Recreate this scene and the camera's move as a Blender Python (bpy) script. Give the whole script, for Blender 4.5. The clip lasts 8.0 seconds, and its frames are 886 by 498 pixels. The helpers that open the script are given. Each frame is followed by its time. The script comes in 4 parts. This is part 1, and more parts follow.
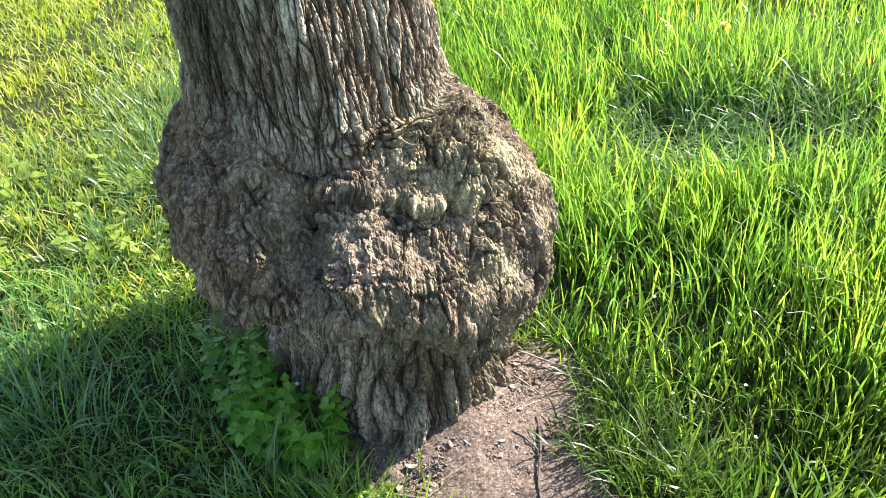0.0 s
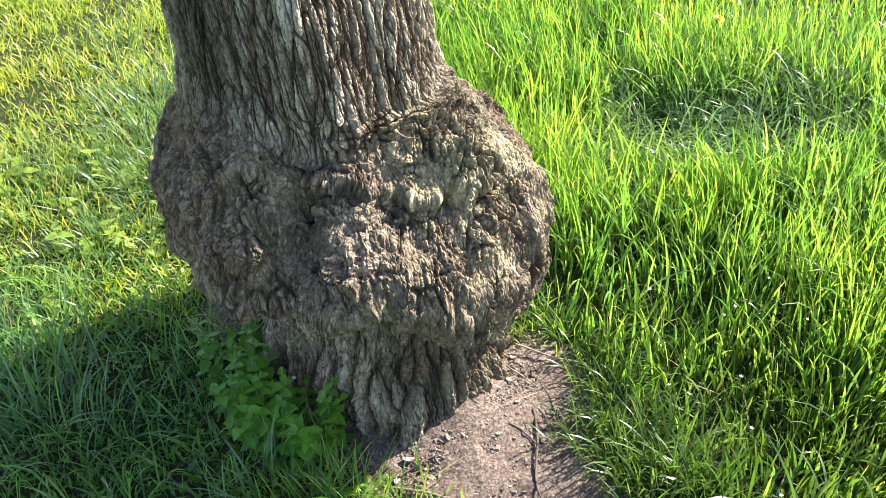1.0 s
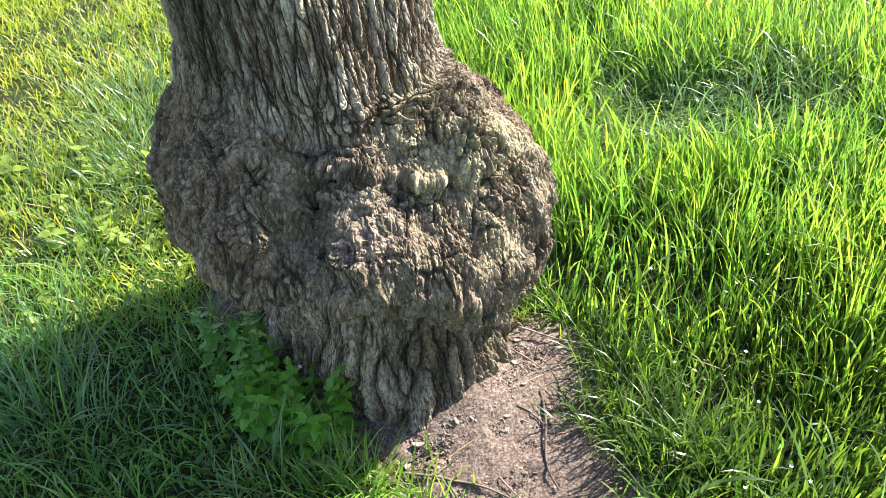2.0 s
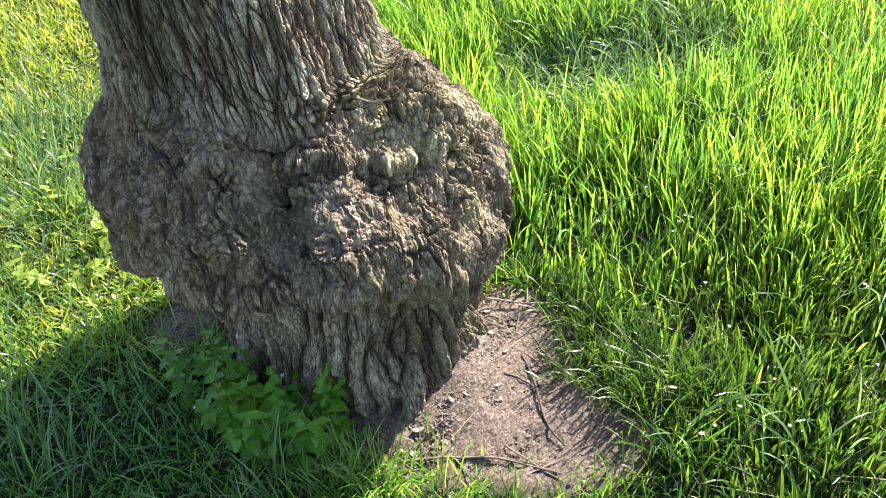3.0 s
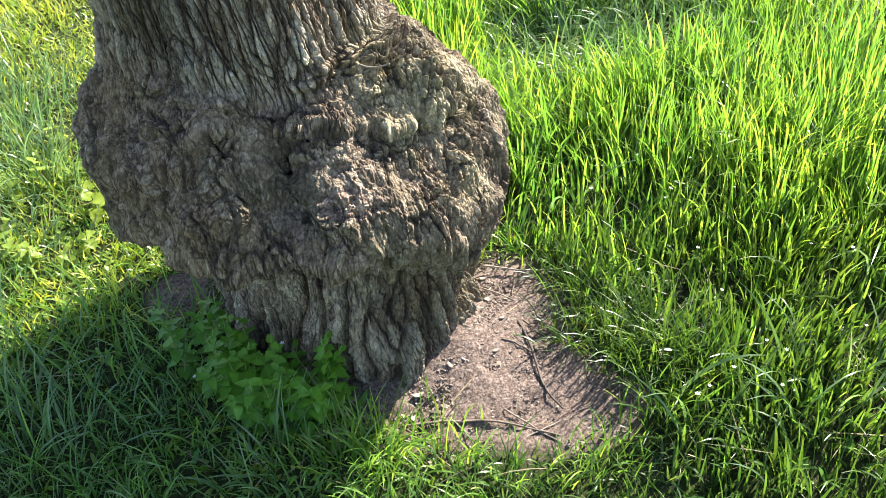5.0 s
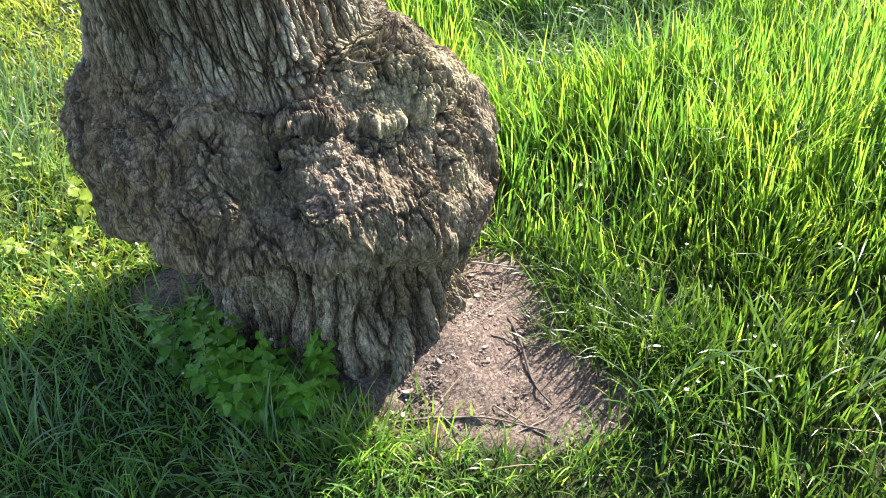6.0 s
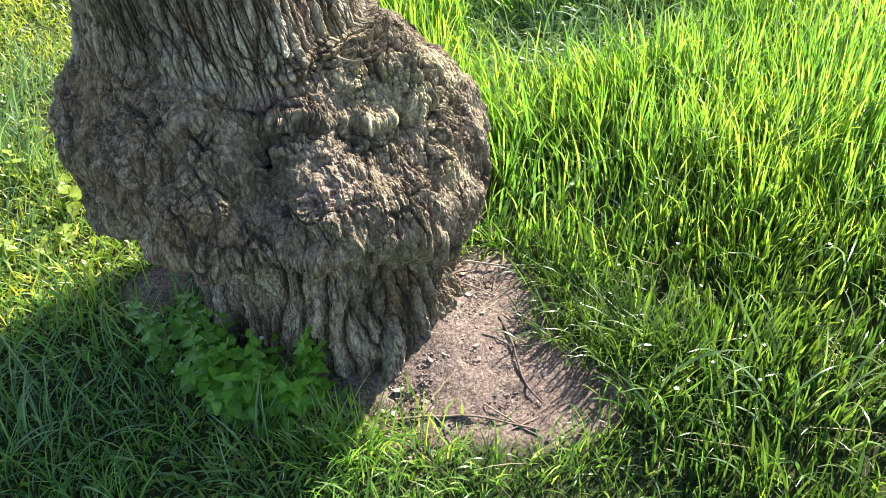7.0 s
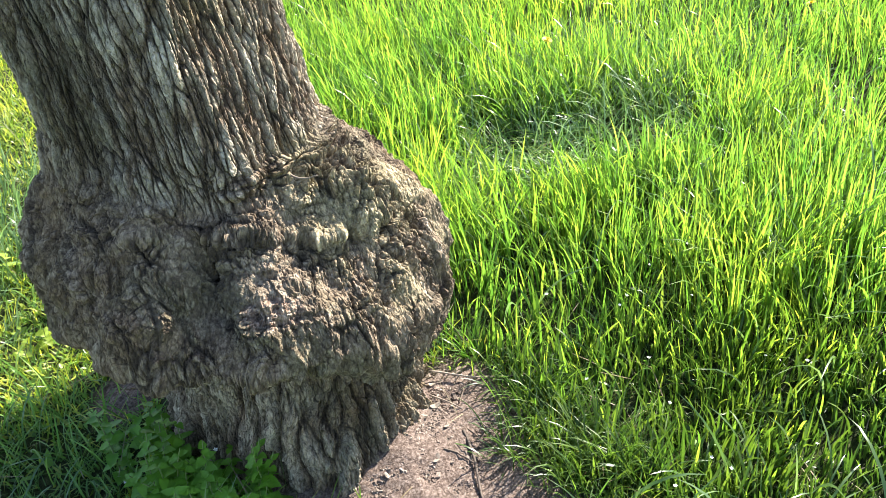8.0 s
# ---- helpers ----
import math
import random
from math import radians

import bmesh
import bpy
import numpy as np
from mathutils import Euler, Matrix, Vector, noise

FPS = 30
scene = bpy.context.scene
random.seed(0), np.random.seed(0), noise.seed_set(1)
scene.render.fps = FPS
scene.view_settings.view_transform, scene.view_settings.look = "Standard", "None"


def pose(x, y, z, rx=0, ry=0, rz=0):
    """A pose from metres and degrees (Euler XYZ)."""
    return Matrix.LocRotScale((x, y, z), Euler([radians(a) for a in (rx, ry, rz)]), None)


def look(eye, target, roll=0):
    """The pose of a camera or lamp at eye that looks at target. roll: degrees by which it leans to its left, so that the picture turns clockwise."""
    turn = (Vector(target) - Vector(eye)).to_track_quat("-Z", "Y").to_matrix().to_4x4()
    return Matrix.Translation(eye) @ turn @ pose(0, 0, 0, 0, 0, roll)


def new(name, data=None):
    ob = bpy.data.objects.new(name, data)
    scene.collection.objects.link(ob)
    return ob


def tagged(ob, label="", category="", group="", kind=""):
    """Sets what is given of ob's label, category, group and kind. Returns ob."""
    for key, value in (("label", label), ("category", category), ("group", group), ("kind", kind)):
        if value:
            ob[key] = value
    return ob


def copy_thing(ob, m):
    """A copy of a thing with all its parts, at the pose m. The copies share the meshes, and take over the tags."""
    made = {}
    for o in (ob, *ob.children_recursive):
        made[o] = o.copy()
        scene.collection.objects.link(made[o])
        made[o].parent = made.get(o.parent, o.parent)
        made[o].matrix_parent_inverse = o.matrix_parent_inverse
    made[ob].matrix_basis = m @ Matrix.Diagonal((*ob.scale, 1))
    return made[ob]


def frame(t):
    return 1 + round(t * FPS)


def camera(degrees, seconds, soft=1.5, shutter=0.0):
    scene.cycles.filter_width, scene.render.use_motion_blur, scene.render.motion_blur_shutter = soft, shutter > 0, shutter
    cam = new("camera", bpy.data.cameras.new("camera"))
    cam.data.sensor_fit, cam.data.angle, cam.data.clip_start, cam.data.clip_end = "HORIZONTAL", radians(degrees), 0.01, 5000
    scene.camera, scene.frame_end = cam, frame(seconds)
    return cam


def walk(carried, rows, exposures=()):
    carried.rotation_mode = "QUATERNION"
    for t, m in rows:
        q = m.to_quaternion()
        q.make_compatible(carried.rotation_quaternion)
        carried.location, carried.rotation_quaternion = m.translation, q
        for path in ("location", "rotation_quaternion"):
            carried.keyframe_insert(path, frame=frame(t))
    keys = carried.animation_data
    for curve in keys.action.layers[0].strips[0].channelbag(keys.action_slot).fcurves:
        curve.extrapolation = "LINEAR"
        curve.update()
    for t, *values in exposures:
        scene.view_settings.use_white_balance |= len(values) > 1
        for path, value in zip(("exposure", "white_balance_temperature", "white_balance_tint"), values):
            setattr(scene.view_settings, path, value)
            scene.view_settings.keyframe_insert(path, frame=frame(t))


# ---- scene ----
cam = camera(57.8, 8.0, soft=0.6)
PATH = [
    (0, (0.368, -1.517, 1.56), (0.09, 0.018, 0.307), -2.4),
    (0.5, (0.369, -1.52, 1.556), (0.095, 0.012, 0.299), -2.5),
    (1, (0.362, -1.522, 1.557), (0.101, 0.008, 0.295), -2.3),
    (1.5, (0.358, -1.527, 1.555), (0.111, -0.004, 0.283), -2.0),
    (1.7, (0.351, -1.531, 1.548), (0.107, -0.008, 0.274), -2.1),
    (2.8, (0.135, -1.551, 1.513), (0.163, -0.02, 0.227), -4.8),
    (3, (0.091, -1.55, 1.508), (0.193, -0.031, 0.21), -4.5),
    (3.5, (0.036, -1.553, 1.503), (0.143, -0.04, 0.199), -5.1),
    (4, (0.036, -1.56, 1.504), (0.165, -0.06, 0.187), -4.3),
    (4.5, (0.045, -1.565, 1.503), (0.183, -0.082, 0.169), -4.0),
    (6, (0.041, -1.564, 1.501), (0.216, -0.102, 0.148), -3.0),
    (6.5, (0.045, -1.567, 1.499), (0.229, -0.105, 0.147), -2.6),
    (7, (0.046, -1.564, 1.499), (0.237, -0.106, 0.143), -2.4),
    (7.5, (0.106, -1.557, 1.513), (0.287, -0.063, 0.195), -2.5),
    (8, (0.234, -1.56, 1.524), (0.353, 0.055, 0.351), -3.8),
]
walk(cam, [(t, look(eye, target, roll)) for t, eye, target, roll in PATH])

# ---- daylight ----
SUN_AZ = (0.745, 0.667)
SUN_EL = 35.5
world = bpy.data.worlds.new("sky")
scene.world = world
world.use_nodes = True
wn = world.node_tree
sky = wn.nodes.new("ShaderNodeTexSky")
sky.sky_type = "NISHITA"
sky.sun_disc = False
sky.sun_elevation = radians(SUN_EL)
sky.sun_rotation = math.atan2(SUN_AZ[0], SUN_AZ[1])
wn.links.new(sky.outputs[0], wn.nodes["Background"].inputs["Color"])
wn.nodes["Background"].inputs["Strength"].default_value = 0.1
sun_data = bpy.data.lights.new("sun", "SUN")
sun_data.energy = 5.0
sun_data.angle = radians(0.6)
sun_data.color = (1.0, 0.94, 0.84)
sun = new("sun", sun_data)
sun.matrix_world = look((SUN_AZ[0] * 20, SUN_AZ[1] * 20, 20 * math.tan(radians(SUN_EL))), (0, 0, 0))
scene.view_settings.exposure = 2.06

rng = np.random.default_rng(7)

# ---- noise on arrays ----
PERM = np.random.default_rng(3).permutation(512)
PERM = np.concatenate([PERM, PERM, PERM])
GRAD = np.random.default_rng(4).normal(size=(512, 3))
SPOT = np.random.default_rng(5).random((512, 5))
GRAD /= np.linalg.norm(GRAD, axis=1)[:, None]


def perlin(x, y, z):
    """Gradient noise, about -0.7 to 0.7, on arrays."""
    x, y, z = np.broadcast_arrays(x, y, z)
    xi, yi, zi = np.floor(x).astype(int), np.floor(y).astype(int), np.floor(z).astype(int)
    fx, fy, fz = x - xi, y - yi, z - zi
    u, v, w = (f * f * f * (f * (f * 6 - 15) + 10) for f in (fx, fy, fz))
    total = 0.0
    for i in (0, 1):
        for j in (0, 1):
            for k in (0, 1):
                h = PERM[PERM[PERM[(xi + i) & 511] + ((yi + j) & 511)] + ((zi + k) & 511)]
                g = GRAD[h]
                dot = g[..., 0] * (fx - i) + g[..., 1] * (fy - j) + g[..., 2] * (fz - k)
                total = total + dot * (u if i else 1 - u) * (v if j else 1 - v) * (w if k else 1 - w)
    return total


def fbm(x, y, z, octaves=3):
    total, gain = 0.0, 1.0
    for o in range(octaves):
        total = total + gain * perlin(x * 2 ** o + 17.3 * o, y * 2 ** o, z * 2 ** o)
        gain *= 0.5
    return total


def cells(x, y, z, seed=0):
    """Cell noise on arrays: how far the place is from the edge of its cell, a random number of the cell, and the rise of its tilted face."""
    x, y, z = np.broadcast_arrays(x, y, z)
    xi, yi, zi = np.floor(x).astype(int), np.floor(y).astype(int), np.floor(z).astype(int)
    d1, d2 = np.full(x.shape, 9.0), np.full(x.shape, 9.0)
    own = np.zeros(x.shape, int)
    off = np.zeros((3, *x.shape))
    for i in (-1, 0, 1):
        for j in (-1, 0, 1):
            for k in (-1, 0, 1):
                h = PERM[PERM[PERM[(xi + i + seed) & 511] + ((yi + j) & 511)] + ((zi + k) & 511)]
                o = SPOT[h]
                v = np.stack([xi + i + o[..., 0] - x, yi + j + o[..., 1] - y, zi + k + o[..., 2] - z])
                d = (v * v).sum(0)
                near = d < d1
                off = np.where(near, v, off)
                d2 = np.where(near, d1, np.minimum(d2, d))
                own = np.where(near, h, own)
                d1 = np.where(near, d, d1)
    tilt = (SPOT[own, 4] - 0.5) * 2 * off[2] + (SPOT[own, 3] * 7 % 1 - 0.5) * 2 * (off[0] + off[1])
    return np.sqrt(d2) - np.sqrt(d1), SPOT[own, 3], tilt


def ramp(a, b, v):
    """Smooth step from 0 at a to 1 at b."""
    s = np.clip((v - a) / (b - a), 0, 1)
    return s * s * (3 - 2 * s)


# ---- materials ----
def material(name, roughness=0.7):
    m = bpy.data.materials.new(name)
    m.use_nodes = True
    nt = m.node_tree
    bsdf = nt.nodes["Principled BSDF"]
    bsdf.inputs["Roughness"].default_value = roughness
    return m, nt, bsdf


def node(nt, kind, **values):
    n = nt.nodes.new(kind)
    for k, v in values.items():
        n.inputs[k.replace("_", " ")].default_value = v
    return n


def noise_node(nt, scale, detail=4.0, rough=0.6, stretch=None):
    n = node(nt, "ShaderNodeTexNoise", Scale=scale, Detail=detail, Roughness=rough)
    geo = nt.nodes.new("ShaderNodeNewGeometry")
    source = geo.outputs["Position"]
    if stretch:
        mapping = nt.nodes.new("ShaderNodeMapping")
        mapping.inputs["Scale"].default_value = stretch
        nt.links.new(source, mapping.inputs["Vector"])
        source = mapping.outputs["Vector"]
    nt.links.new(source, n.inputs["Vector"])
    return n.outputs["Fac"]


def ramp_node(nt, fac, stops):
    r = nt.nodes.new("ShaderNodeValToRGB")
    e = r.color_ramp.elements
    while len(e) < len(stops):
        e.new(0.5)
    for el, (p, c) in zip(e, stops):
        el.position = p
        el.color = (*c, 1)
    nt.links.new(fac, r.inputs["Fac"])
    return r.outputs["Color"]


def mix_node(nt, fac, a, b, kind="MIX"):
    m = nt.nodes.new("ShaderNodeMix")
    m.data_type = "RGBA"
    m.blend_type = kind
    for key, v in ((0, fac), (6, a), (7, b)):
        if hasattr(v, "is_output"):
            nt.links.new(v, m.inputs[key])
        else:
            m.inputs[key].default_value = v if key == 0 else (*v, 1)
    return m.outputs[2]


def bump_node(nt, height, bsdf, strength, distance):
    b = nt.nodes.new("ShaderNodeBump")
    b.inputs["Strength"].default_value = strength
    b.inputs["Distance"].default_value = distance
    nt.links.new(height, b.inputs["Height"])
    nt.links.new(b.outputs["Normal"], bsdf.inputs["Normal"])


def crack_node(nt, scale, stretch, warp):
    """Distance to the edge of wrinkled cells: thin cracks between scales."""
    geo = nt.nodes.new("ShaderNodeNewGeometry")
    n = node(nt, "ShaderNodeTexNoise", Scale=scale * 0.45, Detail=3.0)
    nt.links.new(geo.outputs["Position"], n.inputs["Vector"])
    shift = nt.nodes.new("ShaderNodeVectorMath")
    shift.operation = "MULTIPLY_ADD"
    shift.inputs[1].default_value = (warp, warp, warp)
    nt.links.new(n.outputs["Color"], shift.inputs[0])
    nt.links.new(geo.outputs["Position"], shift.inputs[2])
    mapping = nt.nodes.new("ShaderNodeMapping")
    mapping.inputs["Scale"].default_value = stretch
    nt.links.new(shift.outputs[0], mapping.inputs["Vector"])
    v = nt.nodes.new("ShaderNodeTexVoronoi")
    v.feature = "DISTANCE_TO_EDGE"
    v.inputs["Scale"].default_value = scale
    nt.links.new(mapping.outputs["Vector"], v.inputs["Vector"])
    r = nt.nodes.new("ShaderNodeMapRange")
    r.inputs["From Max"].default_value = 0.16
    nt.links.new(v.outputs["Distance"], r.inputs["Value"])
    return r.outputs["Result"]


def add_node(nt, *terms):
    """A weighted sum of (weight, value) pairs."""
    total = None
    for w, v in terms:
        m = nt.nodes.new("ShaderNodeMath")
        m.operation = "MULTIPLY_ADD"
        nt.links.new(v, m.inputs[0])
        m.inputs[1].default_value = w
        if total is None:
            m.inputs[2].default_value = 0.0
        else:
            nt.links.new(total, m.inputs[2])
        total = m.outputs[0]
    return total


def attribute(nt, name):
    a = nt.nodes.new("ShaderNodeAttribute")
    a.attribute_name = name
    return a.outputs["Fac"]


def bark_material():
    m, nt, bsdf = material("furrowed_bark", 0.9)
    grain = noise_node(nt, 110, 8, 0.75, (1, 1, 0.55))
    patches = noise_node(nt, 7, 4, 0.6)
    brown = ramp_node(nt, grain, [(0.36, (0.1, 0.071, 0.049)), (0.5, (0.225, 0.168, 0.12)), (0.64, (0.38, 0.3, 0.222))])
    grey = ramp_node(nt, grain, [(0.36, (0.28, 0.245, 0.19)), (0.5, (0.48, 0.43, 0.345)), (0.64, (0.66, 0.61, 0.51))])
    base = mix_node(nt, attribute(nt, "weathered"), brown, grey)
    warm = ramp_node(nt, patches, [(0.35, (0.72, 0.62, 0.55)), (0.65, (1.0, 1.0, 1.0))])
    base = mix_node(nt, 0.6, base, warm, "MULTIPLY")
    ochre = ramp_node(nt, noise_node(nt, 4.5, 4, 0.6), [(0.52, (0, 0, 0)), (0.66, (0.55, 0.55, 0.55))])
    base = mix_node(nt, ochre, base, ramp_node(nt, grain, [(0.36, (0.09, 0.05, 0.022)), (0.64, (0.27, 0.175, 0.09))]))
    algae = ramp_node(nt, noise_node(nt, 3.2, 4, 0.6), [(0.5, (0, 0, 0)), (0.68, (0.5, 0.5, 0.5))])
    base = mix_node(nt, algae, base, ramp_node(nt, grain, [(0.36, (0.045, 0.05, 0.024)), (0.64, (0.19, 0.195, 0.1))]))
    moss = ramp_node(nt, noise_node(nt, 160, 5, 0.7), [(0.38, (0.3, 0.245, 0.13)), (0.62, (0.66, 0.575, 0.37))])
    base = mix_node(nt, attribute(nt, "moss"), base, moss)
    wound = ramp_node(nt, grain, [(0.4, (0.24, 0.15, 0.11)), (0.6, (0.55, 0.43, 0.34))])
    base = mix_node(nt, attribute(nt, "wound"), base, wound)
    chips = crack_node(nt, 75, (1, 1, 0.4), 0.02)
    base = mix_node(nt, 0.35, base, ramp_node(nt, chips, [(0.0, (0.45, 0.43, 0.41)), (0.3, (1, 1, 1))]), "MULTIPLY")
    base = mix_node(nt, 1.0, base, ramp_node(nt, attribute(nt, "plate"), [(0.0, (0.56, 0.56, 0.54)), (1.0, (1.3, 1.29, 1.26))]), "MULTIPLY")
    # dark fissure bark, with the shade of the crevices painted in
    base = mix_node(nt, attribute(nt, "crack_shade"), base, (0.05, 0.037, 0.027))
    nt.links.new(base, bsdf.inputs["Base Color"])
    bsdf.inputs["Specular IOR Level"].default_value = 0.25
    relief = add_node(nt, (0.8, noise_node(nt, 130, 8, 0.8, (1, 1, 0.3))), (0.4, chips))
    bump_node(nt, relief, bsdf, 0.8, 0.010)
    return m


def soil_material():
    m, nt, bsdf = material("dry_soil_and_turf", 0.95)
    fine = noise_node(nt, 140, 6, 0.7)
    blot = noise_node(nt, 9, 5, 0.6)
    soil = ramp_node(nt, fine, [(0.38, (0.1, 0.07, 0.056)), (0.5, (0.19, 0.142, 0.118)), (0.62, (0.33, 0.262, 0.225))])
    soil = mix_node(nt, 0.5, soil, ramp_node(nt, blot, [(0.3, (0.65, 0.6, 0.57)), (0.7, (1, 1, 1))]), "MULTIPLY")
    # thatch under the grass, its colour darkened for the shade between blades
    shaded_thatch = ramp_node(nt, noise_node(nt, 60, 6, 0.75), [(0.38, (0.015, 0.018, 0.008)), (0.52, (0.035, 0.048, 0.014)), (0.65, (0.085, 0.09, 0.036))])
    base = mix_node(nt, attribute(nt, "turf"), soil, shaded_thatch)
    nt.links.new(base, bsdf.inputs["Base Color"])
    bsdf.inputs["Specular IOR Level"].default_value = 0.15
    bump_node(nt, noise_node(nt, 90, 8, 0.75), bsdf, 1.0, 0.012)
    return m


def leaf_material(name, greens, glow, gloss=0.45, through_share=0.4, patch_scale=1.3):
    """Thin leaf: greens are three base colours picked blade by blade; glow is the colour of light that comes through."""
    m, nt, bsdf = material(name, gloss)
    geo = nt.nodes.new("ShaderNodeNewGeometry")
    pick = geo.outputs["Random Per Island"]
    a = ramp_node(nt, pick, [(0.0, greens[0]), (0.5, greens[1]), (1.0, greens[2])])
    area = ramp_node(nt, noise_node(nt, patch_scale, 3, 0.6), [(0.3, (0.7, 0.82, 0.9)), (0.7, (1.12, 1.05, 0.8))])
    base = mix_node(nt, 1.0, a, area, "MULTIPLY")
    streak = ramp_node(nt, noise_node(nt, 45, 3, 0.6), [(0.3, (0.78, 0.8, 0.75)), (0.7, (1.1, 1.1, 1.05))])
    base = mix_node(nt, 0.6, base, streak, "MULTIPLY")
    nt.links.new(base, bsdf.inputs["Base Color"])
    bsdf.inputs["Specular IOR Level"].default_value = 0.5
    tr = nt.nodes.new("ShaderNodeBsdfTranslucent")
    lit = mix_node(nt, 1.0, base, glow, "MULTIPLY")
    nt.links.new(lit, tr.inputs["Color"])
    ms = nt.nodes.new("ShaderNodeMixShader")
    ms.inputs[0].default_value = through_share
    nt.links.new(bsdf.outputs[0], ms.inputs[1])
    nt.links.new(tr.outputs[0], ms.inputs[2])
    nt.links.new(ms.outputs[0], nt.nodes["Material Output"].inputs["Surface"])
    return m


def plain_material(name, dark, light, scale, roughness=0.85, bump=0.002):
    m, nt, bsdf = material(name, roughness)
    f = noise_node(nt, scale, 5, 0.65)
    info = nt.nodes.new("ShaderNodeObjectInfo")
    c = ramp_node(nt, f, [(0.3, dark), (0.7, light)])
    tint = ramp_node(nt, info.outputs["Random"], [(0.0, (0.75, 0.75, 0.75)), (1.0, (1.1, 1.08, 1.05))])
    nt.links.new(mix_node(nt, 1.0, c, tint, "MULTIPLY"), bsdf.inputs["Base Color"])
    bump_node(nt, f, bsdf, 0.6, bump)
    return m


BARK = bark_material()
SOIL = soil_material()
GRASS = leaf_material("meadow_grass_leaf", [(0.063, 0.145, 0.036), (0.138, 0.25, 0.056), (0.27, 0.34, 0.085)], (1.95, 2.0, 0.9), 0.3, 0.52)
SHADY = leaf_material("shade_grass_leaf", [(0.075, 0.165, 0.045), (0.135, 0.26, 0.07), (0.21, 0.34, 0.09)], (1.8, 1.8, 0.9), 0.36)
# the meadow grass again, with self-shade put into a darker green
SHADE_TONED = leaf_material("shade_toned_grass_leaf", [(0.036, 0.078, 0.022), (0.066, 0.127, 0.031), (0.115, 0.178, 0.042)], (1.75, 1.8, 0.8), 0.34, 0.4)
LAWN = leaf_material("short_grass_leaf", [(0.13, 0.23, 0.04), (0.30, 0.38, 0.07), (0.52, 0.53, 0.17)], (2.0, 1.8, 0.7), 0.36, 0.45)
BLUE = leaf_material("bluish_coarse_grass_leaf", [(0.075, 0.14, 0.06), (0.125, 0.205, 0.10), (0.19, 0.275, 0.155)], (1.6, 1.7, 1.0), 0.3)
STRAW = leaf_material("dry_straw", [(0.14, 0.105, 0.06), (0.24, 0.19, 0.115), (0.36, 0.30, 0.2)], (1.2, 1.1, 0.9), 0.6, 0.2)
HERB = leaf_material("nettle_leaf", [(0.06, 0.16, 0.022), (0.115, 0.265, 0.032), (0.2, 0.37, 0.045)], (1.9, 1.9, 0.8), 0.45, 0.35)
STEM = plain_material("green_stem", (0.09, 0.15, 0.03), (0.16, 0.22, 0.06), 60, 0.6)
TWIG = plain_material("dead_twig", (0.07, 0.05, 0.038), (0.2, 0.155, 0.12), 70)
BROWN = plain_material("dark_twig", (0.05, 0.036, 0.028), (0.13, 0.1, 0.08), 70)
PALE = plain_material("bleached_wood", (0.2, 0.155, 0.12), (0.36, 0.3, 0.24), 80)
PETAL = plain_material("yellow_petal", (0.78, 0.6, 0.015), (0.9, 0.74, 0.03), 60, 0.6)
WHITE = plain_material("white_petal", (0.72, 0.74, 0.72), (0.85, 0.86, 0.84), 60, 0.6)


# ---- mesh helpers ----
def mesh_from(name, verts, faces, mat, smooth=True):
    """verts: (n, 3); faces: a list of integer arrays (m, k), one for each corner count k."""
    me = bpy.data.meshes.new(name)
    corners = np.concatenate([f.ravel() for f in faces]).astype(np.int32)
    sizes = np.concatenate([np.full(len(f), f.shape[1]) for f in faces]).astype(np.int32)
    starts = np.concatenate([[0], np.cumsum(sizes)[:-1]]).astype(np.int32)
    me.vertices.add(len(verts))
    me.vertices.foreach_set("co", np.asarray(verts, np.float32).ravel())
    me.loops.add(len(corners))
    me.loops.foreach_set("vertex_index", corners)
    me.polygons.add(len(sizes))
    me.polygons.foreach_set("loop_start", starts)
    me.polygons.foreach_set("use_smooth", np.full(len(sizes), smooth))
    me.materials.append(mat)
    me.update(calc_edges=True)
    return me


def float_attribute(me, name, values):
    me.attributes.new(name, "FLOAT", "POINT").data.foreach_set("value", np.asarray(values, np.float32).ravel())


def part(name, me, parent, label="", at=None):
    ob = new(name, me)
    ob.parent = parent
    if at is not None:
        ob.matrix_basis = at
    return tagged(ob, label)


def tube(path, radii, sides=7):
    """A closed tapered tube along the points of path: verts and faces."""
    path = np.asarray(path, float)
    n = len(path)
    d = np.gradient(path, axis=0)
    d /= np.linalg.norm(d, axis=1)[:, None]
    ref = np.array([0.31, 0.17, 0.93])
    s = np.cross(d, ref)
    s /= np.linalg.norm(s, axis=1)[:, None]
    t = np.cross(d, s)
    a = np.linspace(0, 2 * np.pi, sides, endpoint=False)
    ring = np.cos(a)[None, :, None] * s[:, None] + np.sin(a)[None, :, None] * t[:, None]
    v = (path[:, None] + ring * np.asarray(radii)[:, None, None]).reshape(-1, 3)
    i = np.arange(n - 1)[:, None] * sides + np.arange(sides)[None]
    j = np.arange(n - 1)[:, None] * sides + (np.arange(sides)[None] + 1) % sides
    quads = np.stack([i, j, j + sides, i + sides], -1).reshape(-1, 4)
    v = np.vstack([v, path[0], path[-1]])
    e = np.arange(sides)
    caps = np.concatenate([np.stack([(e + 1) % sides, e, np.full(sides, n * sides)], -1),
                           np.stack([(n - 1) * sides + e, (n - 1) * sides + (e + 1) % sides, np.full(sides, n * sides + 1)], -1)])
    return v, [quads, caps]


# ---- the ground ----
FOOT = (-0.05, -0.12)


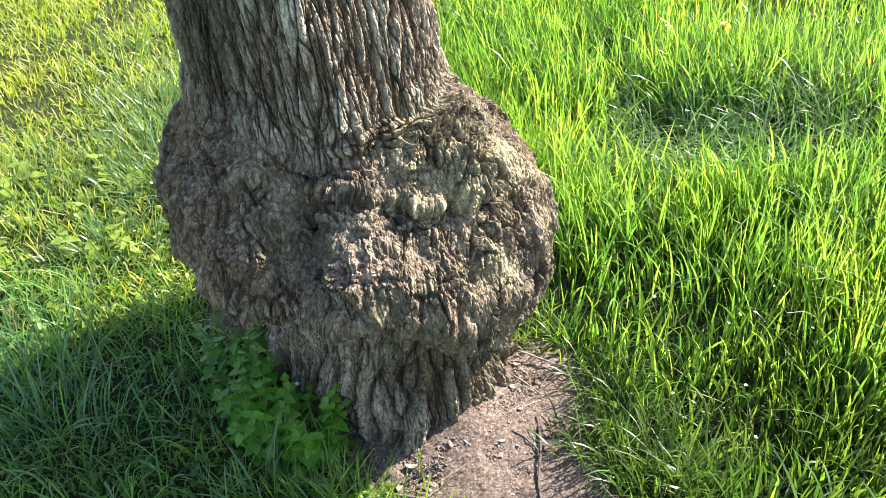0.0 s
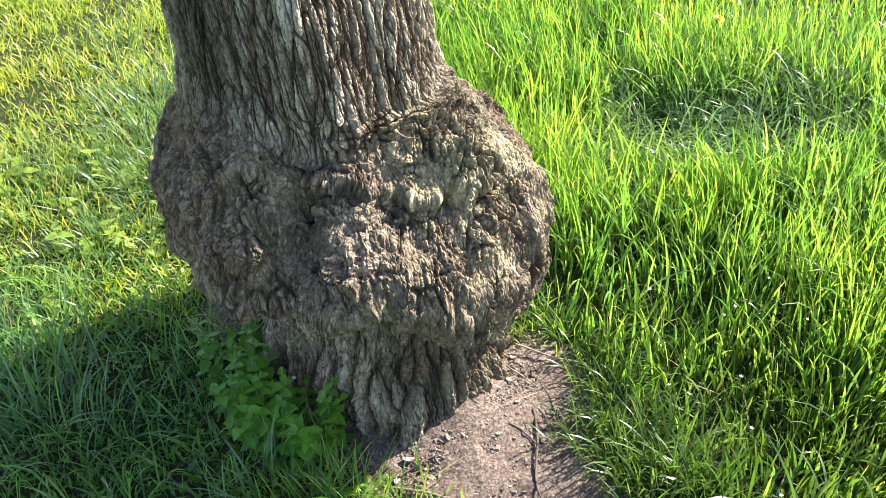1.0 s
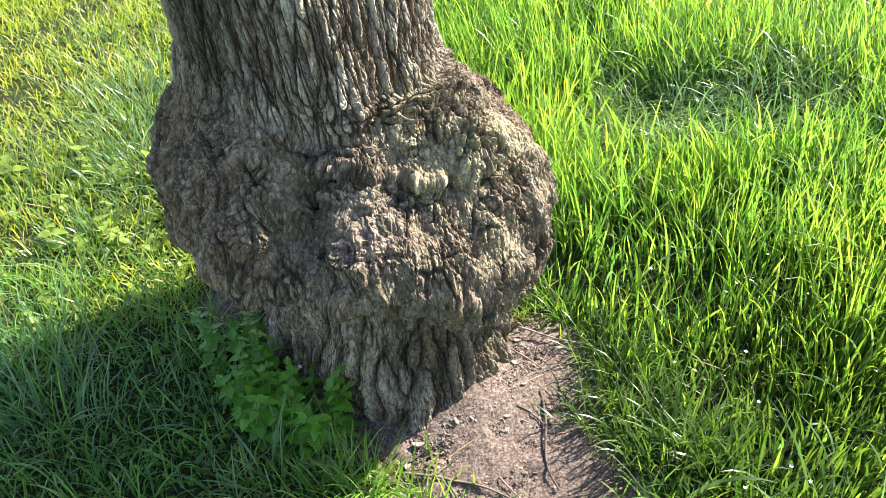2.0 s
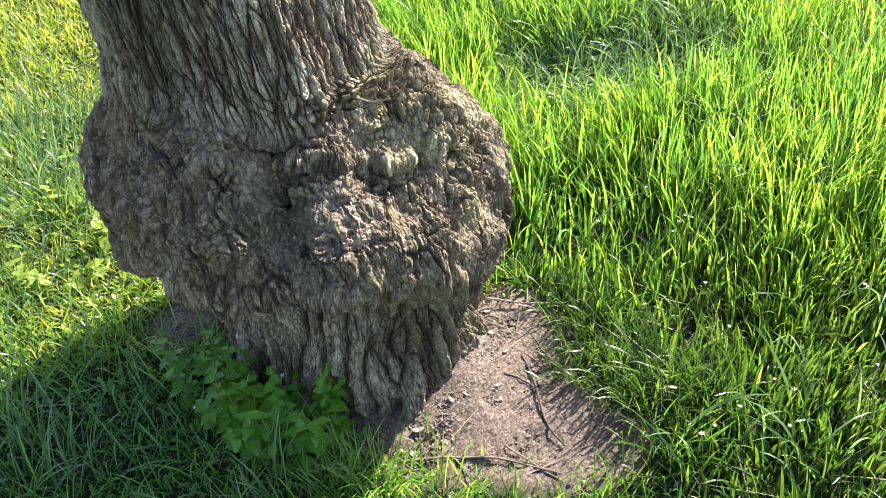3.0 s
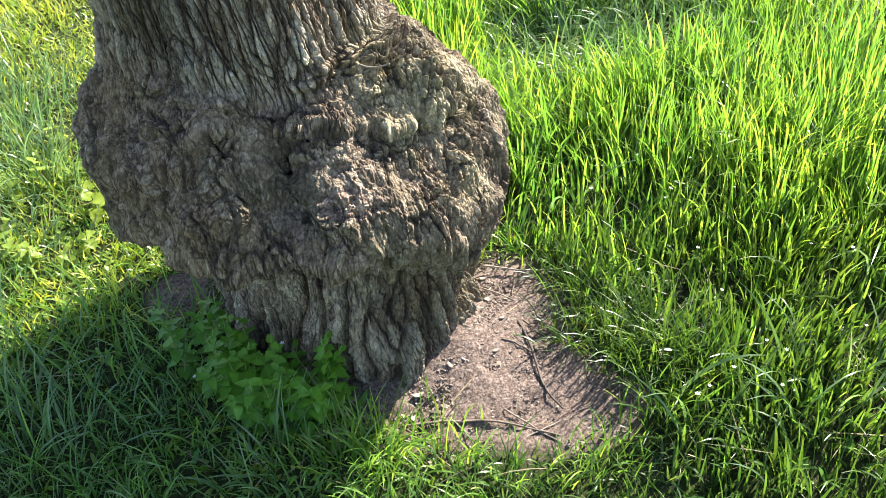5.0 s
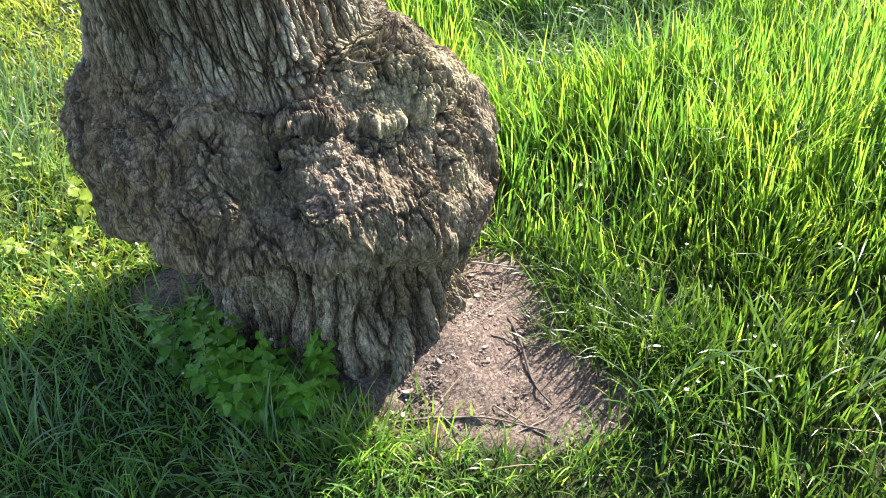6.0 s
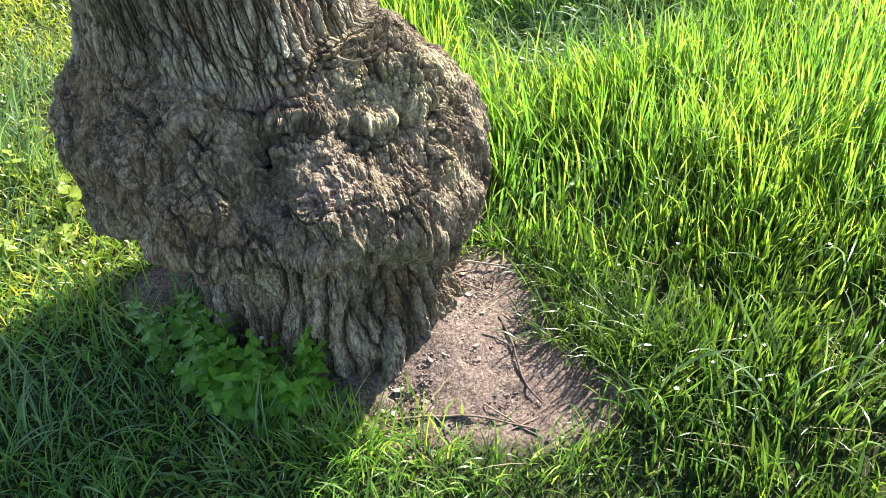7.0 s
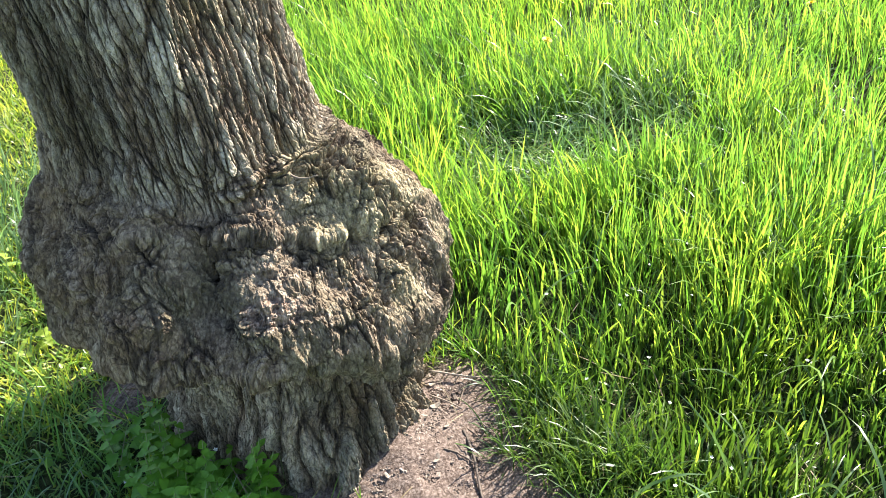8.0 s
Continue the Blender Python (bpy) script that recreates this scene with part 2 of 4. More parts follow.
def soil_share(x, y):
    """1 on the bare, trodden soil beside the foot of the tree, 0 in the turf."""
    w = 0.42 * fbm(x * 6.5, y * 6.5, 3.3 + 0 * x, 4)
    best = np.zeros_like(x)
    for cx, cy, rx, ry in ((0.25, -0.38, 0.28, 0.23), (0.45, -0.50, 0.17, 0.13), (0.36, -0.18, 0.16, 0.17), (-0.06, -0.1, 0.33, 0.3), (-0.5, 0.03, 0.10, 0.10)):
        d = np.hypot((x - cx) / rx, (y - cy) / ry) + w
        best = np.maximum(best, ramp(1.15, 0.8, d))
    return best


def height_at(x, y):
    dx, dy = x - FOOT[0], y - FOOT[1]
    r = np.hypot(dx, dy)
    side = np.arctan2(dx, -dy)
    mound = 0.03 * ramp(0.62, 0.25, r) + 0.05 * ramp(0.46, 0.28, r) * np.exp(-((side - 0.95) / 0.5) ** 2)
    return mound + 0.012 * fbm(x * 3, y * 3, 0.5 + 0 * x) + 0.15 * perlin(x * 0.13, y * 0.13, 9.1 + 0 * x) * ramp(1.5, 8, r)


def spaced(near, step, far):
    core = np.arange(-near, near + step / 2, step)
    out = near * np.power(far / near, np.linspace(0, 1, 40))[1:]
    return np.concatenate([-out[::-1], core, out])


def build_ground():
    xs, ys = spaced(1.2, 0.009, 600.0), spaced(1.2, 0.009, 600.0)
    X, Y = np.meshgrid(xs, ys)
    bare = soil_share(X, Y)
    lumps = (0.016 * fbm(X * 11, Y * 11, 1.7 + 0 * X, 5) + 0.012 * np.abs(perlin(X * 34, Y * 34, 2.2 + 0 * X)) + 0.006 * np.abs(perlin(X * 85, Y * 85, 4.2 + 0 * X))) * (0.3 + bare)
    Z = height_at(X, Y) + lumps * ramp(3, 1.6, np.hypot(X, Y))
    verts = np.stack([X, Y, Z], -1).reshape(-1, 3)
    n, k = X.shape[1], X.shape[0]
    a = (np.arange(k - 1)[:, None] * n + np.arange(n - 1)[None]).ravel()
    me = mesh_from("ground", verts, [np.stack([a, a + 1, a + n + 1, a + n], -1)], SOIL)
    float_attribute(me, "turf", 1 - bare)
    tagged(new("ground", me), "dry bare soil beside the tree passing into grassy turf", "ground", kind="structure")


build_ground()

# ---- the tree ----
# The tree is shaped along its own axis; TREE sets it in the ground, leaning back and to one side.
TREE = Matrix.Translation((-0.03, -0.104, -0.019)) @ Euler((radians(-8.32), radians(1.62), radians(8.03))).to_matrix().to_4x4() @ Matrix.Diagonal((0.853, 0.853, 0.853, 1))
TREE_ARRAY = np.array(TREE)
TREE_BACK = np.array(TREE.inverted())
LEAN = -0.17
NECK_Z = [-0.2, -0.14, -0.05, 0.02, 0.09, 0.2, 0.45, 0.9]
NECK_R = [0.50, 0.47, 0.41, 0.375, 0.355, 0.345, 0.345, 0.335]
BURL_Z = [-0.2, 0.25, 0.33, 0.4, 0.48, 0.57, 0.665, 0.745, 0.81, 0.865, 0.925, 1.08, 1.4, 2.2, 4.2]
BURL_R = [0.42, 0.42, 0.465, 0.50, 0.515, 0.515, 0.50, 0.46, 0.395, 0.335, 0.312, 0.302, 0.296, 0.28, 0.235]
NECK_DEG = [-180, -100, -60, -40, -15, 0, 18, 180]
NECK_IN = [0, 0, -0.04, -0.065, -0.07, -0.03, 0.0, 0]
# height at which the burl juts out over the root collar, by degrees round from the path's side
JUT_DEG = [-180, -100, -60, -15, 15, 40, 70, 120, 180]
JUT_Z = [0.39, 0.41, 0.46, 0.465, 0.445, 0.33, 0.28, 0.33, 0.39]
# swellings and hollows of the burl: degrees round from the path's side, height, depth, width in degrees, height of the spot
LOBES = [
    (-6, 0.67, -0.13, 5.5, 0.075), (-18, 0.62, -0.03, 8, 0.05), (-26, 0.79, 0.03, 5, 0.02), (9, 0.56, 0.012, 10, 0.04), (4, 0.495, 0.03, 7, 0.03), (26, 0.60, 0.02, 8, 0.05),
    (-25, 0.54, 0.02, 11, 0.07), (-54, 0.66, 0.03, 12, 0.08), (46, 0.70, -0.05, 2.6, 0.025), (-36, 0.70, -0.03, 3.5, 0.05),
    (57, 0.69, -0.06, 3, 0.02), (58, 0.79, 0.05, 16, 0.06), (26, 0.68, -0.05, 17, 0.14), (-88, 0.87, 0.055, 34, 0.11), (-88, 1.15, 0.018, 34, 0.2), (20, 0.66, 0.015, 5, 0.02), (24, 0.745, 0.034, 9, 0.018), (36, 0.72, 0.03, 8, 0.018), (9, 0.765, 0.03, 8, 0.018), (-45, 0.665, -0.04, 4, 0.04), (-3, 0.43, -0.05, 8, 0.025), (28, 0.40, -0.02, 10, 0.03),
    (24, 0.73, -0.016, 1.8, 0.08), (24, -0.06, 0.03, 26, 0.07), (58, -0.04, 0.02, 20, 0.08), (70, 0.56, 0.02, 10, 0.05), (-142, 0.55, 0.05, 26, 0.2)]


def smooth_curve(keys, values, at):
    """Catmull-Rom through the keys."""
    keys, values = np.asarray(keys, float), np.asarray(values, float)
    slope = np.gradient(values, keys)
    i = np.clip(np.searchsorted(keys, at) - 1, 0, len(keys) - 2)
    h = keys[i + 1] - keys[i]
    s = (at - keys[i]) / h
    return ((2 * s ** 3 - 3 * s ** 2 + 1) * values[i] + (s ** 3 - 2 * s ** 2 + s) * h * slope[i]
            + (-2 * s ** 3 + 3 * s ** 2) * values[i + 1] + (s ** 3 - s ** 2) * h * slope[i + 1])


def trunk_radius(theta, z):
    deg = np.degrees(theta)
    jut = np.interp(deg, JUT_DEG, JUT_Z) + 0.03 * perlin(np.sin(theta) * 3.1, np.cos(theta) * 3.1, 4.4 + 0 * theta)
    out = ramp(-0.05, 0.035, z - jut)
    r = (smooth_curve(NECK_Z, NECK_R, np.clip(z, -0.2, 0.9)) + np.interp(deg, NECK_DEG, NECK_IN)) * (1 - out) + smooth_curve(BURL_Z, BURL_R, z) * out
    burl = ramp(0.12, 0.3, z) * ramp(0.95, 0.78, z)
    flat = 0.12 + 0.06 * ramp(0.38, 0.66, z) + 0.07 * np.exp(-((z - 0.77) / 0.09) ** 2)
    r = r * (1 - flat * burl * np.clip(np.cos(theta), 0, 1) ** 2)
    above = ramp(0.77, 0.92, z)
    r = r + above * (0.020 * np.exp(-((deg - 9) / 11) ** 2) - 0.022 * np.exp(-((deg - 44) / 16) ** 2) - 0.02 * np.exp(-((deg + 38) / 5) ** 2) + 0.012 * np.exp(-((deg + 56) / 10) ** 2))
    r = r - 0.062 * burl * np.exp(-((deg + 66) / 15) ** 2) - 0.015 * burl * np.exp(-((deg - 62) / 14) ** 2)
    for d, h, depth, wide, tall in LOBES:
        r = r + depth * np.exp(-((deg - d) / wide) ** 2 - ((z - h) / tall) ** 2)
    return r


def lean_back(z):
    return 0.055 * ramp(0.42, 0.95, z)


def to_world(p):
    return p @ TREE_ARRAY[:3, :3].T + TREE_ARRAY[:3, 3]


def build_tree():
    front = np.radians(np.linspace(-112, 112, 960, endpoint=False))
    back = np.radians(np.linspace(112, 248, 100, endpoint=False))
    th = np.concatenate([front, back])
    th = (th + np.pi) % (2 * np.pi) - np.pi
    zz = np.concatenate([np.linspace(-0.2, 0.2, 110, endpoint=False), np.linspace(0.2, 0.5, 125, endpoint=False),
                         np.linspace(0.5, 1.0, 200, endpoint=False), np.linspace(1.0, 1.45, 120, endpoint=False), np.linspace(1.45, 4.2, 80)])
    T, Z = np.meshgrid(th, zz)
    R = trunk_radius(T, Z)
    wob = 0.035 * fbm(np.sin(T) * 2.2, np.cos(T) * 2.2, Z * 3.0, 2) * ramp(0.1, 0.3, Z)
    R = R + wob * ramp(1.0, 0.85, Z) + 0.3 * wob
    P = np.stack([R * np.sin(T) + LEAN * Z, lean_back(Z) - R * np.cos(T), Z], -1)
    du = np.roll(P, -1, 1) - np.roll(P, 1, 1)
    dv = np.gradient(P, axis=0)
    N = np.cross(du, dv)
    N /= np.linalg.norm(N, axis=2)[..., None] + 1e-9
    X, Y, W = P[..., 0], P[..., 1], P[..., 2]
    deg = np.degrees(T)
    jut = np.interp(deg, JUT_DEG, JUT_Z) + 0.03 * perlin(np.sin(T) * 3.1, np.cos(T) * 3.1, 4.4 + 0 * T)
    up = ramp(0.80, 0.91, Z + 0.05 * np.sin(T * 3 + 1))
    low = ramp(0.03, -0.035, Z - jut)
    mid = np.clip(1 - up - low, 0, 1)
    # warped places
    wx = 0.030 * fbm(X * 7, Y * 7, W * 3, 2) + 0.007 * perlin(X * 35, Y * 35, W * 16)
    wy = 0.030 * fbm(X * 7 + 40, Y * 7, W * 3, 2) + 0.007 * perlin(X * 35, Y * 35 + 20, W * 16)
    wz = 0.045 * fbm(X * 8, Y * 8 + 30, W * 8, 2) + 0.012 * perlin(X * 30 + 8, Y * 30, W * 30)
    grain = fbm(X * 95, Y * 95, W * 48, 3)
    patchy = ramp(-0.3, 0.3, fbm(X * 9, Y * 9, W * 9 + 5, 2))

    def billow(f, fz, warp, seed):
        """Rounded swellings with sharp creases between them, 0 in the crease."""
        return np.abs(perlin((X + warp * wx) * f + seed, (Y + warp * wy) * f, (W + warp * wz) * fz))

    # long interlacing ridges of the upper trunk
    c1, p1, t1 = cells((X + 0.55 * wx - LEAN * W) * 62, (Y + 0.55 * wy) * 62, (W + 0.4 * wz) * 6)
    c2, p2, t2 = cells((X + 0.5 * wx - LEAN * W) * 120 + 3, (Y + 0.5 * wy) * 120, (W + 0.3 * wz) * 42, 40)
    s1, s2 = billow(30, 2.6, 1.0, 11), billow(62, 7, 0.8, 23)
    gap1, gap2 = 1 - ramp(0.02, 0.17, c1), 1 - ramp(0.02, 0.16, c2)
    plates = (0.034 * np.minimum(s1, 0.3) - 0.006 * gap1 + 0.003 * ramp(0.1, 0.6, c1) + 0.005 * (p1 - 0.5) + 0.004 * t1 + 0.008 * np.minimum(s2, 0.3)
              - 0.0025 * gap2 + 0.003 * t2 + 0.002 * (p2 - 0.5) + 0.002 * grain)
    # scaly, knotted bark of the burl
    b1 = fbm((X + wx) * 8, (Y + wy) * 8, (W + wz) * 7, 2)
    m1, m2, m3, m4 = billow(10, 5.5, 1.5, 3), billow(24, 9, 1.6, 31), billow(52, 19, 1.3, 57), billow(105, 42, 1.0, 71)
    m5, m6 = billow(56, 8, 1.3, 113), billow(125, 22, 1.0, 131)
    e2, u2, r2 = cells((X + 1.0 * wx) * 62, (Y + 1.0 * wy) * 62, (W + 0.7 * wz) * 19, 120)
    e3, u3, r3 = cells((X + 0.7 * wx) * 118, (Y + 0.7 * wy) * 118, (W + 0.5 * wz) * 42, 160)
    k2, k3 = 1 - ramp(0.02, 0.16, e2), 1 - ramp(0.02, 0.17, e3)
    padded = ramp(22, 46, deg) * ramp(0.4, 0.55, Z)
    rough = (0.2 + 0.65 * patchy) * (1 + 0.6 * padded)
    e1, u1, r1 = cells((X + 1.4 * wx) * 13, (Y + 1.4 * wy) * 13, (W + wz) * 7, 80)
    k1 = 1 - ramp(0.01, 0.12, e1)
    knots = (0.022 * b1 + 0.045 * np.minimum(m1, 0.45) + (0.014 + 0.022 * patchy) * np.minimum(m2, 0.4) - 0.010 * k1 * patchy + 0.006 * r1
             + (0.55 + 0.45 * patchy) * (0.020 * np.minimum(m5, 0.3) + 0.011 * np.minimum(m6, 0.3))
             + rough * (0.012 * np.minimum(m3, 0.35) + 0.006 * np.minimum(m4, 0.35) - 0.003 * k2 + 0.004 * (u2 - 0.5) + 0.004 * r2 - 0.002 * k3 + 0.002 * (u3 - 0.5) + 0.0045 * r3) + 0.003 * grain)
    # wavy folds between burl and ground
    f1, q1, r4 = cells((X + 2.2 * wx) * 27, (Y + 2.2 * wy) * 27, (W + 1.5 * wz) * 6.0, 200)
    n1, n2 = billow(18, 2.5, 1.7, 83), billow(42, 6, 1.5, 91)
    g1 = (1 - ramp(0.01, 0.16, f1)) * ramp(-0.02, 0.08, Z) * (0.35 + 0.65 * patchy)
    folds = 0.12 * np.minimum(n1, 0.35) * ramp(-0.05, 0.12, Z) + 0.028 * np.minimum(n2, 0.35) - 0.008 * g1 + 0.006 * (q1 - 0.5) + 0.008 * r4 + 0.016 * b1 - 0.003 * k2 + 0.004 * r2 - 0.002 * k3 + 0.004 * r3 + 0.003 * grain
    D = up * plates + mid * knots + low * (folds - 0.012)
    # the curved crease over the chin of the burl
    crease = 0.452 + 0.022 * np.cos(np.radians((deg + 11) * 12.5))
    D = D - 0.06 * np.exp(-((Z - crease) / 0.016) ** 2) * ramp(-22, -15, deg) * ramp(19, 10, deg)
    # rim of rolled bark where the straight trunk meets the burl
    rim = 0.855 + 0.03 * ramp(10, 60, deg) + 0.02 * np.sin(T * 5)
    D = D + 0.016 * np.exp(-((Z - rim) / 0.022) ** 2) * (0.6 + 1.2 * b1)
    h1, h2, h3 = cells((X + wx) * 13, (Y + wy) * 13, (W + 0.6 * wz - 0.12 * X) * 42, 280)
    lips = np.exp(-((Z - rim + 0.015) / 0.035) ** 2) * ramp(2, 14, deg) * ramp(110, 80, deg)
    D = D + lips * (0.014 * ramp(0, 0.4, h1) + 0.012 * (h2 - 0.5) - 0.012 * (1 - ramp(0, 0.15, h1)))
    # torn spot with bare wood
    spot = np.exp(-((deg - 9) / 8.5) ** 2 - ((Z - 0.612) / 0.032) ** 2)
    D = D + 0.026 * spot * fbm(X * 45, Y * 45, W * 60, 3) - 0.03 * np.exp(-((deg - 5) / 1.6) ** 2 - ((Z - 0.61) / 0.02) ** 2) + 0.018 * np.exp(-((deg - 4) / 5) ** 2 - ((Z - 0.575) / 0.012) ** 2)
    P = P + N * D[..., None]
    k, n = T.shape
    i = np.arange(n)
    a = (np.arange(k - 1)[:, None] * n + i[None]).ravel()
    b = (np.arange(k - 1)[:, None] * n + ((i + 1) % n)[None]).ravel()
    quads = np.stack([a, b, b + n, a + n], -1)
    top = [LEAN * 4.2, 0.055, 4.22]
    crest1 = ramp(0.03, 0.16, s1)
    raised = up * (0.55 + 0.45 * p1) * crest1 * (1 - 0.6 * gap1) + mid * (0.22 * u2 + 0.18 * u3) * (1 - k2) + low * (0.25 + 0.5 * q1) * ramp(0.03, 0.2, n1)
    # crevices that take the dark fissure colour and its painted shade
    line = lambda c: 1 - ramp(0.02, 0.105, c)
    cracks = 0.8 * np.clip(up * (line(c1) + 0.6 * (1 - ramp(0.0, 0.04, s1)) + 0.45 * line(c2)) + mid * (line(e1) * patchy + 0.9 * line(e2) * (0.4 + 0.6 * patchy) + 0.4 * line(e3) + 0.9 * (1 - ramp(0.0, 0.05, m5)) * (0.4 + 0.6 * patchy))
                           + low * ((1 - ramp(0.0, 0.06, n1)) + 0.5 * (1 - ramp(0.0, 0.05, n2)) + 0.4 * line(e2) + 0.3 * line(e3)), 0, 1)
    mossy = ramp(18, 42, deg) * ramp(95, 70, deg) * ramp(0.42, 0.6, Z) * ramp(0.97, 0.86, Z) * ramp(-0.4, 0.25, b1 + 0.6 * fbm(X * 14, Y * 14, W * 14, 2))
    # random plate tints, a trunk stain, and algae plus painted shade in the hollow
    plate_tint = up * (0.6 * p1 + 0.4 * p2 - 0.7 * np.exp(-((deg + 34 + 12 * b1) / 11) ** 2)) + mid * (0.5 * u2 + 0.5 * u3 - 0.6 * np.exp(-((deg + 5) / 8) ** 2 - ((Z - 0.66) / 0.09) ** 2)) + low * (0.5 * u2 + 0.5 * q1)
    bare = ramp(0.25, 0.6, spot + 0.5 * fbm(X * 40, Y * 40, W * 40, 2) * spot)
    P = to_world(P)
    tree = tagged(new("tree"), "old tree with furrowed grey bark and a huge basal burl", "tree")
    rows = [int(np.searchsorted(zz, h)) for h in (-1.0, 0.31, 0.89, 9.0)]
    for name, lo, hi, label in (("root_collar", rows[0], rows[1], "folded, wavy grey bark"), ("burl", rows[1], rows[2], "knotted scaly brown burl with moss"), ("trunk", rows[2], k - 1, "long grey bark ridges")):
        pts = P[lo:hi + 1].reshape(-1, 3)
        m = hi - lo + 1
        own = (quads.reshape(k - 1, n, 4)[: m - 1]).reshape(-1, 4)
        faces = [own]
        extra = 0
        if name == "trunk":
            pts = np.vstack([pts, to_world(np.array([top]))])
            faces.append(np.stack([(m - 1) * n + i, (m - 1) * n + (i + 1) % n, np.full(n, m * n)], -1))
            extra = 1
        me = mesh_from(name, pts, faces, BARK, False)
        for key, val in (("weathered", raised), ("crack_shade", cracks), ("moss", 0.62 * mossy), ("wound", bare), ("plate", plate_tint)):
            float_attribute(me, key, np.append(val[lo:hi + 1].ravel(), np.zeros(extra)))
        part(name, me, tree, label)


build_tree()


def clear_of_trunk(pts, gap=0.012):
    """True for points outside the trunk and its burl."""
    q = pts @ TREE_BACK[:3, :3].T + TREE_BACK[:3, 3]
    z = np.clip(q[..., 2], -0.15, 3.0)
    dx = q[..., 0] - LEAN * z
    dy = q[..., 1] - lean_back(z)
    return np.hypot(dx, dy) > trunk_radius(np.arctan2(dx, -dy), z) + gap


# ---- grass ----
def blades(name, x, y, length, width, heading, tilt, bend, mat, label, segs=4, base=None):
    """Curved, tapering blades as one mesh. heading: where a blade leans to; tilt: its lean at the root; bend: how far it turns over to the tip."""
    n = len(x)
    z = height_at(x, y) - 0.01 if base is None else base
    s = np.linspace(0, 1, segs + 1)
    ang = tilt[:, None] + bend[:, None] * s[None] ** 1.6
    step = length[:, None] / segs
    mid_ang = 0.5 * (ang[:, 1:] + ang[:, :-1])
    out = np.concatenate([np.zeros((n, 1)), np.cumsum(np.sin(mid_ang) * step, 1)], 1)
    rise = np.concatenate([np.zeros((n, 1)), np.cumsum(np.cos(mid_ang) * step, 1)], 1)
    hx, hy = np.cos(heading), np.sin(heading)
    C = np.stack([x[:, None] + hx[:, None] * out, y[:, None] + hy[:, None] * out, z[:, None] + rise], -1)
    C[..., 2] = np.maximum(C[..., 2], height_at(C[..., 0], C[..., 1]) - 0.012 * (s[None] < 0.1) + 0.004 * (s[None] > 0.1))
    ok = clear_of_trunk(C).all(1)
    C, hx, hy, width, heading = C[ok], hx[ok], hy[ok], width[ok], heading[ok]
    n = len(C)
    turn = rng.normal(0, 0.7, n)
    twist = rng.normal(0, 0.6, n)[:, None] * s[None]
    aim = (heading + turn)[:, None] + twist
    half = 0.5 * width[:, None] * np.minimum(1.0, 0.55 + 1.6 * s)[None] * np.sqrt(np.clip(1 - s ** 2.2, 0, 1))[None]
    S = np.stack([-np.sin(aim), np.cos(aim), 0 * aim], -1) * half[..., None]
    L, Rr = (C - S)[:, :-1], (C + S)[:, :-1]
    k = segs
    verts = np.concatenate([np.stack([L, Rr], 2).reshape(n, 2 * k, 3), C[:, -1:]], 1)
    m = 2 * k + 1
    o = np.arange(n)[:, None] * m
    quads = np.concatenate([o + np.array([[2 * q, 2 * q + 1, 2 * q + 3, 2 * q + 2]]) for q in range(k - 1)])
    tris = o + np.array([[2 * k - 2, 2 * k - 1, 2 * k]])
    me = mesh_from(name, verts.reshape(-1, 3), [quads, tris], mat)
    return tagged(new(name, me), label, "grass", kind="stuff")


def scatter(x0, x1, y0, y1, per_m2, share):
    n = int((x1 - x0) * (y1 - y0) * per_m2)
    x, y = rng.uniform(x0, x1, n), rng.uniform(y0, y1, n)
    keep = rng.random(n) < share(x, y)
    return x[keep], y[keep]


def right_zone(x, y):
    """1 where the tall meadow grass grows, beyond the soil and behind the tree."""
    edge = 0.60 + 0.12 * perlin(x * 3, y * 3, 0.2 + 0 * x) - 0.30 * ramp(-0.25, 0.25, y) - 0.55 * ramp(0.25, 1.4, y)
    edge = edge + 2.2 * perlin(x * 0.6, y * 0.6, 6.2 + 0 * x) * ramp(2.2, 5, far_from(x, y))
    return ramp(-0.06, 0.08, x - edge)


def trampled(x, y):
    return ramp(1.15, 0.6, np.hypot((x - 0.9) / 0.5, (y - 1.08) / 0.3) + 0.5 * perlin(x * 3.5, y * 3.5, 5.5 + 0 * x))


def far_from(x, y):
    """Distance from the stretch of meadow beside the tree."""
    return np.hypot(x - 0.2, y - 0.5)


def ring(near, far):
    """A share that is 1 between two distances from the tree, with soft limits."""
    return lambda x, y: ramp(near - 0.25, near + 0.25, far_from(x, y)) * ramp(far + 0.25, far - 0.25, far_from(x, y))


# stretches of the meadow: limits of distance, half width of the square, how dense and how broad the blades are there
NEAR, MIDDLE, OUTER = (-1.0, 1.75, 2.0), (1.75, 3.9, 4.2), (3.9, 9.0, 9.3)


